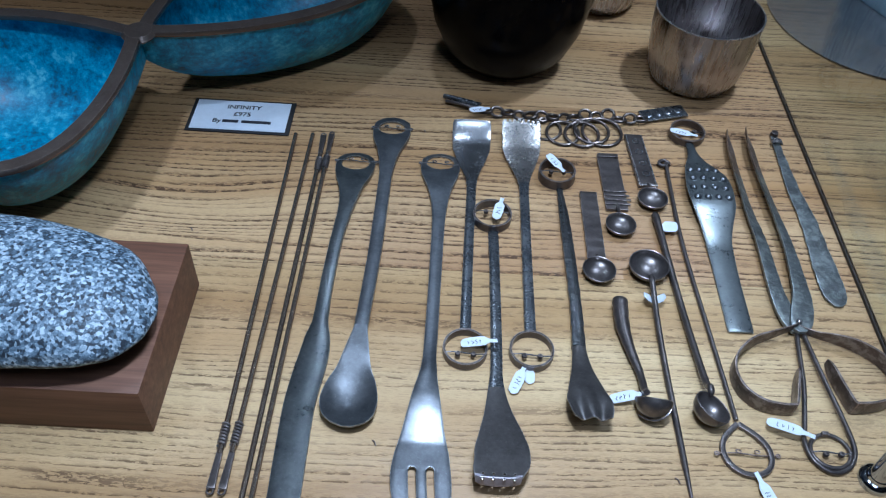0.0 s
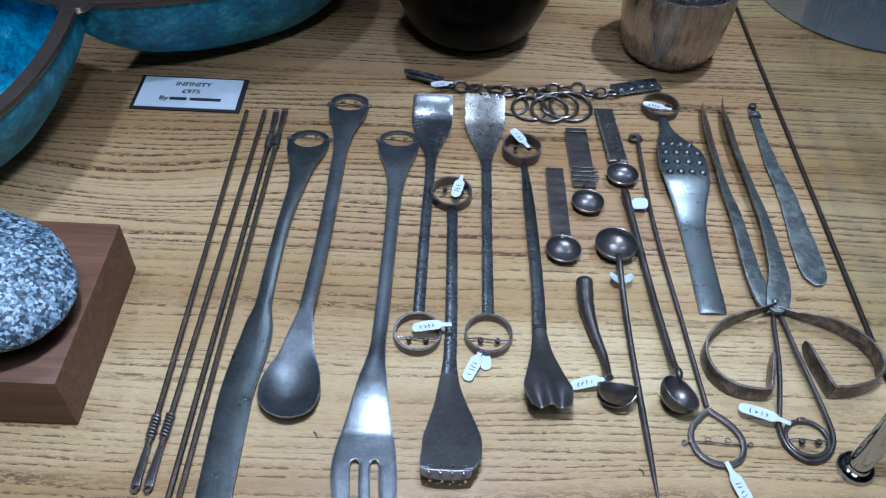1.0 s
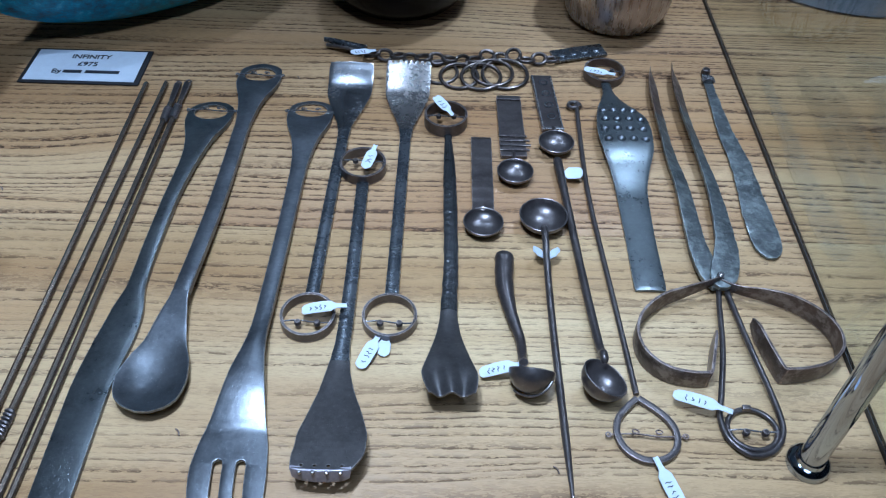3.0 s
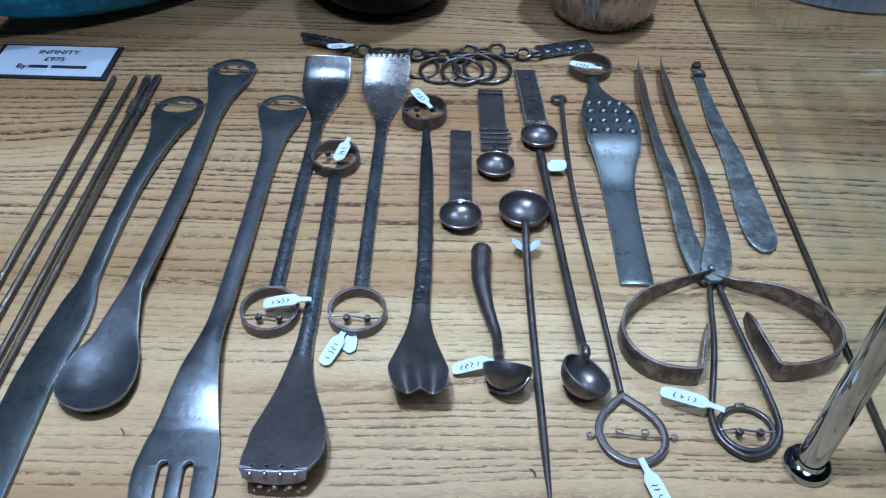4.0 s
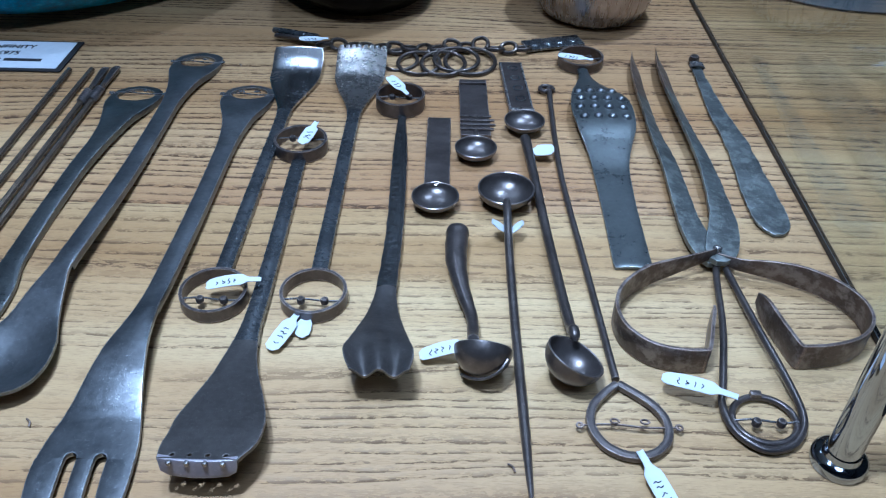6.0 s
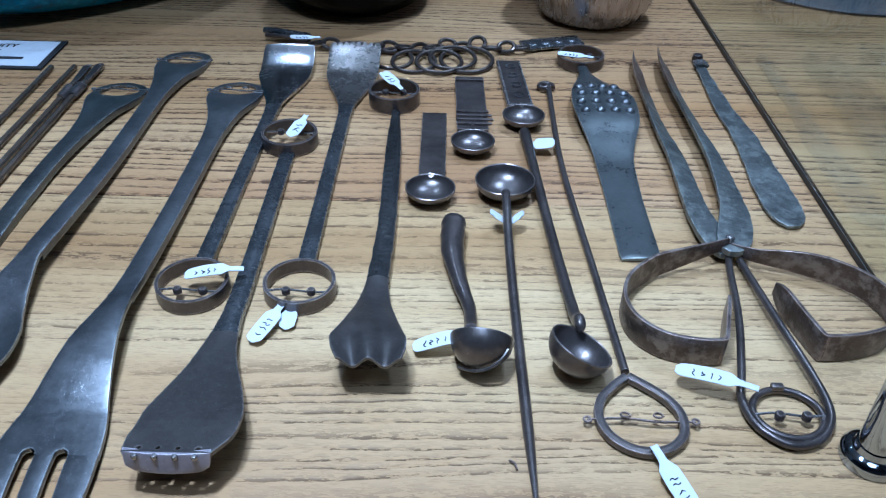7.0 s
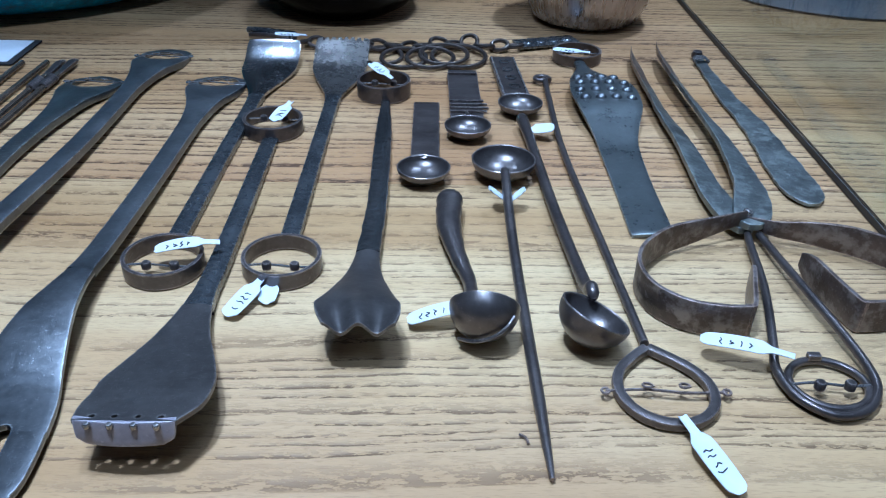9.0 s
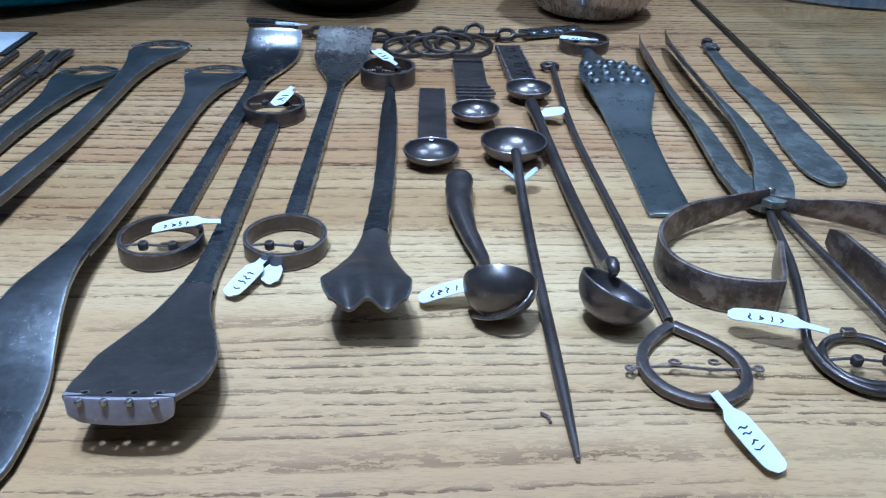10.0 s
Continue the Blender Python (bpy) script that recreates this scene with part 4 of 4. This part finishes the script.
def dimpled_server():
    t = thing("dimpled_server", (0.315, 0.56, 0.0), "polished steel server with rows of raised dimples", "spatula")
    knots = [(0.648, 0.3135), (0.630, 0.3140), (0.60, 0.3178), (0.575, 0.3178), (0.541, 0.3163), (0.465, 0.3158)]
    widths = [(0.648, 0.0030), (0.638, 0.0034), (0.628, 0.0062), (0.616, 0.0118), (0.604, 0.0158), (0.592, 0.0170), (0.575, 0.0158), (0.557, 0.0118), (0.541, 0.0094), (0.50, 0.0084), (0.4665, 0.0085), (0.4652, 0.0080)]
    mid = curve((0.648, 0.0050), (0.625, 0.0068), (0.60, 0.0098), (0.580, 0.0100), (0.560, 0.0066), (0.535, 0.0030), (0.50, 0.0022), (0.465, 0.0022))
    c, w = curve(*knots), curve(*widths)
    part("blade", sheet(0.465, 0.578, c, w, lambda v, u: mid(v) - 0.0006 * u * u, 0.0016, cols=8), GREY2, t, "flat grey steel blade", 0.0004, (0.578,))

    def top(v, u):
        return mid(v) - 0.0010 * u * u

    shoulder = part("shoulder", sheet(0.578, 0.648, c, w, top, 0.0016, cols=10, step=0.002), GREY2, t, "broad domed shoulder", 0.0004, (0.578,))
    for j, v in enumerate((0.6115, 0.6015, 0.5915, 0.5815)):
        for k in range(4):
            u = -0.72 + 0.46 * k + 0.05 * (j % 2)
            x = c(v) + u * w(v)
            part("dimple", lathe([(0.0029, -0.0004), (0.0025, 0.0007), (0.0018, 0.0014), (0.0008, 0.0018), (0.0, 0.0019)], (x, v, top(v, u)), 16), BRIGHT, shoulder)
    part("ring", band(0.3140, 0.6612, 0.0140, 0.0006, 0.0066), BROWN, t, "round hoop of brown metal strip")
    pins(t, 0.3140, 0.6625, 0.0040, 0.0128)


dimpled_server()

# ---- the sprung tongs ----


def tongs():
    t = thing("scissor_tongs", (0.351, 0.47, 0.0), "pivoted steel tongs with pointed blades and band handles", "tongs")
    left = curve((0.664, 0.3465), (0.62, 0.3440), (0.58, 0.3440), (0.54, 0.3460), (0.50, 0.3455), (0.465, 0.3500))
    right = curve((0.666, 0.3610), (0.62, 0.3598), (0.58, 0.3612), (0.54, 0.3628), (0.50, 0.3608), (0.463, 0.3520))
    wid = curve((0.666, 0.0007), (0.655, 0.0024), (0.64, 0.0036), (0.60, 0.0036), (0.55, 0.0046), (0.50, 0.0052), (0.48, 0.0062), (0.471, 0.0058), (0.465, 0.0026))
    widr = curve((0.666, 0.0007), (0.655, 0.0024), (0.64, 0.0036), (0.60, 0.0034), (0.55, 0.0040), (0.50, 0.0056), (0.478, 0.0076), (0.469, 0.0068), (0.4645, 0.0046), (0.463, 0.0022))
    roll = curve((0.666, 0.0034), (0.60, 0.0030), (0.55, 0.0018), (0.50, 0.0006), (0.46, 0.0))
    zl = lambda v, u: 0.0056 - roll(v) * u
    zr = lambda v, u: 0.0080 + 0.0012 * (0.666 - v) - roll(v) * u
    part("blade", sheet(0.465, 0.612, left, wid, zl, 0.0028, jag=0.0002, cols=4), GREY, t, "hammered blade", 0.0004, (0.612,))
    part("blade", sheet(0.463, 0.614, right, widr, zr, 0.0028, jag=0.0002, cols=4), GREY, t, "hammered blade", 0.0004, (0.614,))
    part("tip", sheet(0.612, 0.664, left, wid, zl, 0.0028, cols=4), RUST, t, "pointed brown tip", 0.0003, (0.612,))
    part("tip", sheet(0.614, 0.666, right, widr, zr, 0.0028, cols=4), RUST, t, "pointed brown tip", 0.0003, (0.614,))
    for pts, lab in (
        ([(0.3505, 0.4680, 0.0092), (0.3440, 0.4645, 0.0090), (0.3300, 0.4590, 0.0078), (0.3170, 0.4530, 0.0070), (0.3060, 0.4420, 0.0068), (0.3020, 0.4300, 0.0066), (0.3045, 0.4180, 0.0066), (0.3130, 0.4095, 0.0066), (0.3240, 0.4066, 0.0066), (0.3322, 0.4066, 0.0066)], "curved brown steel band handle"),
        ([(0.3500, 0.4690, 0.0064), (0.3600, 0.4630, 0.0066), (0.3720, 0.4600, 0.0068), (0.3850, 0.4550, 0.0068), (0.3960, 0.4460, 0.0068), (0.4015, 0.4350, 0.0066), (0.4000, 0.4240, 0.0066), (0.3920, 0.4155, 0.0066), (0.3800, 0.4110, 0.0066), (0.3690, 0.4098, 0.0066)], "curved brown steel band handle"),
    ):
        part("band_handle", sweep(along(pts, 7), box_section(0.0015, 0.0120), size=lambda k: curve((0, 0.35), (0.12, 0.55), (0.35, 0.95), (1, 1.0))(k)), RUST, t, lab, 0.0003)
    part("band_end", sweep(along([(0.3320, 0.4066, 0.0066), (0.3336, 0.4085, 0.0066), (0.3375, 0.4210, 0.0066), (0.3415, 0.4340, 0.0070)], 6), box_section(0.0015, 0.0120), size=lambda k: curve((0, 1), (0.8, 0.95), (1, 0.45))(k)), RUST, t, bevel=0.0003)
    part("band_end", sweep(along([(0.3692, 0.4098, 0.0066), (0.3676, 0.4118, 0.0066), (0.3645, 0.4260, 0.0066), (0.3615, 0.4420, 0.0070)], 6), box_section(0.0015, 0.0120), size=lambda k: curve((0, 1), (0.8, 0.95), (1, 0.45))(k)), RUST, t, bevel=0.0003)
    part("rivet", lathe([(0.0, 0.0030), (0.0016, 0.0030), (0.0019, 0.0098), (0.0017, 0.0103), (0.0010, 0.0107), (0.0, 0.0108)], (0.3515, 0.4702, 0), 16), WIRE, t, "round bright rivet")


tongs()

s = thing("wire_tweezers", (0.350, 0.42, 0.0), "thin dark steel wire tweezers bent into a ring", "tweezers")
part("arm", rod([(0.3510, 0.4650, 0.0034), (0.3490, 0.4560, 0.0038), (0.3440, 0.4260, 0.0050), (0.3375, 0.3990, 0.0046), (0.3348, 0.3880, 0.0034), (0.3370, 0.3770, 0.0026), (0.3450, 0.3698, 0.0024), (0.3545, 0.3715, 0.0024), (0.3612, 0.3790, 0.0026), (0.3628, 0.3880, 0.0034), (0.3610, 0.4040, 0.0044), (0.3580, 0.4250, 0.0050), (0.3560, 0.4500, 0.0040), (0.3550, 0.4640, 0.0034)], 0.00145, 7), BROWN, s, "bent wire arm")
part("inner_ring", rod([(0.3488 + 0.0112 * math.cos(k), 0.3830 + 0.0105 * math.sin(k), 0.0020) for k in np.linspace(0, 2 * math.pi, 16, endpoint=False)], 0.0013, 3, True), BROWN, s)
part("clip", block(0.3460, 0.3500, 0.3920, 0.3944, 0.0028, 0.0048), BROWN, s, bevel=0.0004)
pins(s, 0.3488, 0.3815, 0.0030, 0.0115)

# ---- the palette knife ----
s = thing("palette_knife", (0.386, 0.56, 0.0), "slim hammered grey steel palette knife", "palette knife")
pc = curve((0.668, 0.3855), (0.65, 0.3850), (0.606, 0.3848), (0.568, 0.3872), (0.521, 0.3862), (0.491, 0.3862))
pw = curve((0.668, 0.0026), (0.648, 0.0030), (0.61, 0.0046), (0.575, 0.0060), (0.54, 0.0074), (0.512, 0.0086), (0.500, 0.0080), (0.494, 0.0058), (0.4905, 0.0022))
part("blade", sheet(0.4905, 0.665, pc, pw, lambda v, u: 0.0024 + 0.0003 * math.sin(v * 300) * u, 0.0014, cols=5, jag=0.00025, dense=((0.4905, 0.499),)), GREY, s, bevel=0.0003)
part("binding", rod([(0.3852 + 0.0040 * math.cos(k), 0.654 + 0.00022 * k, 0.0030 + 0.0022 * math.sin(k)) for k in np.linspace(0, 22, 60)], 0.0006, 2, sides=6), WIRE, s, "bright wound wire binding")
part("knob", lathe([(0.0, 0.0006), (0.0028, 0.0010), (0.0034, 0.0030), (0.0026, 0.0054), (0.0, 0.0062)], (0.3856, 0.6665, 0), 16), BROWN, s)

# ---- the chain bracelet ----


def bracelet():
    t = thing("chain_bracelet", (0.22, 0.676, 0.0), "oxidised silver chain bracelet with hanging rings", "bracelet")
    part("toggle_bar", rod([(0.1180, 0.6905, 0.0052), (0.1300, 0.6860, 0.0052), (0.1480, 0.6790, 0.0050)], 0.0030, 6, size=lambda k: 0.6 + 0.5 * k), STEEL, t, "dark tapered toggle bar")
    part("toggle_pin", rod([(0.1200, 0.6850, 0.0040), (0.1320, 0.6805, 0.0052), (0.1450, 0.6765, 0.0046)], 0.0013, 5), BROWN, t)
    rng = random.Random(4)
    n = 15
    for i in range(n):
        k = i / (n - 1)
        x = 0.153 + 0.126 * k
        y = 0.6770 - 0.0045 * math.sin(k * math.pi) + rng.uniform(-0.001, 0.001) + (0.004 if i in (9, 10, 11) else 0)
        r = rng.uniform(0.0046, 0.0058)
        tilt = (0.22 if i % 2 else -0.25) + rng.uniform(-0.12, 0.12) + (0.35 if i in (10, 11) else 0)
        m = Matrix.Translation((x, y, 0.0011 + r * abs(math.sin(tilt)) + 0.0006)) @ Matrix.Rotation(tilt, 4, "X") @ Matrix.Rotation(rng.uniform(-0.2, 0.2), 4, "Y")
        part("link", rod([m @ Vector((r * math.cos(q), r * 0.9 * math.sin(q), 0)) for q in np.linspace(0, 2 * math.pi, 12, endpoint=False)], 0.0013, 3, True, sides=8), CHAIN, t)
    for x, y, r, h in ((0.2010, 0.6580, 0.0118, 0.0014), (0.2140, 0.6530, 0.0128, 0.0022), (0.2290, 0.6520, 0.0134, 0.0030), (0.2455, 0.6565, 0.0155, 0.0026), (0.2370, 0.6560, 0.0136, 0.0036)):
        part("hanging_ring", rod([(x + r * math.cos(q), y + 0.001 + r * 1.02 * math.sin(q), h + 0.0010 * math.sin(q)) for q in np.linspace(0, 2 * math.pi, 18, endpoint=False)], 0.0013, 3, True, sides=8), CHAIN, t)
    m = Matrix.Translation((0.2990, 0.6865, 0)) @ Matrix.Rotation(radians(17), 4, "Z")
    bm = block(-0.0195, 0.0195, -0.0070, 0.0070, 0.0014, 0.0032)
    bmesh.ops.transform(bm, matrix=m, verts=bm.verts)
    plate = part("end_plate", bm, STEEL, t, "flat dark plate with round domes", 0.0005)
    for k in range(4):
        part("dome", lathe([(0.0040, -0.0002), (0.0035, 0.0005), (0.0022, 0.0008), (0.0, 0.0009)], m @ Vector((-0.0125 + 0.0086 * k, 0.0, 0.0032)), 18), STEEL, plate)


bracelet()

# ---- the swing tickets ----
price_tag(0.1590, 0.4425, 186, 0.0225, z=0.0088, tilt=-5, bend=0.0012)
price_tag(0.1765, 0.4300, 246, 0.0215, z=0.0040, tilt=-6)
price_tag(0.1790, 0.4300, 268, 0.0120, 0.0058, z=0.0022, tilt=-5, marks=False)
price_tag(0.1640, 0.5680, 256, 0.0205, z=0.0094, tilt=-4)
price_tag(0.2100, 0.5990, 125, 0.0200, z=0.0100, tilt=6)
price_tag(0.2470, 0.4120, 188, 0.0225, z=0.0066, tilt=-12, bend=0.001)
price_tag(0.2622, 0.4860, 196, 0.0110, 0.0075, z=0.0026, tilt=40, marks=False)
price_tag(0.2622, 0.4855, -14, 0.0095, 0.0070, z=0.0026, tilt=46, marks=False)
price_tag(0.2745, 0.5540, -8, 0.0140, 0.0100, z=0.0030, tilt=10, marks=False)
price_tag(0.3010, 0.3660, 291, 0.0260, z=0.0044, tilt=-6)
price_tag(0.3395, 0.3880, 158, 0.0270, z=0.0070, tilt=-3, bend=0.001)
price_tag(0.3200, 0.6530, 160, 0.0215, z=0.0070, tilt=-2)
price_tag(0.1560, 0.6740, 208, 0.0190, z=0.0070, tilt=10)

# ---- crumbs on the oak ----
for x, y, r in ((0.090, 0.3744, 0.0016), (0.2585, 0.3610, 0.0016), (-0.050, 0.530, 0.0011), (0.105, 0.649, 0.0012)):
    bm = rod([(x - r, y + r * 0.8, 0.0008), (x, y, 0.0009), (x + r * 0.4, y - r * 1.3, 0.0008)], 0.0004, 3, sides=5)
    tagged(part("wood_crumb", bm, RUST, None), "tiny dark splinter lying on the oak", "crumb", "crumbs on the counter")

# ---- oak planks of the counter top ----
JOINTS = (0.12, 0.32, 0.5055, 0.690, 0.875, 1.06, 1.24)
for a, b in zip(JOINTS, JOINTS[1:]):
    part("plank", block(-0.78, 1.0, a + 0.0001, b - 0.0001, -0.03, 0.0), OAK if b < 0.51 else RUSSET_OAK, counter, bevel=0.0003)
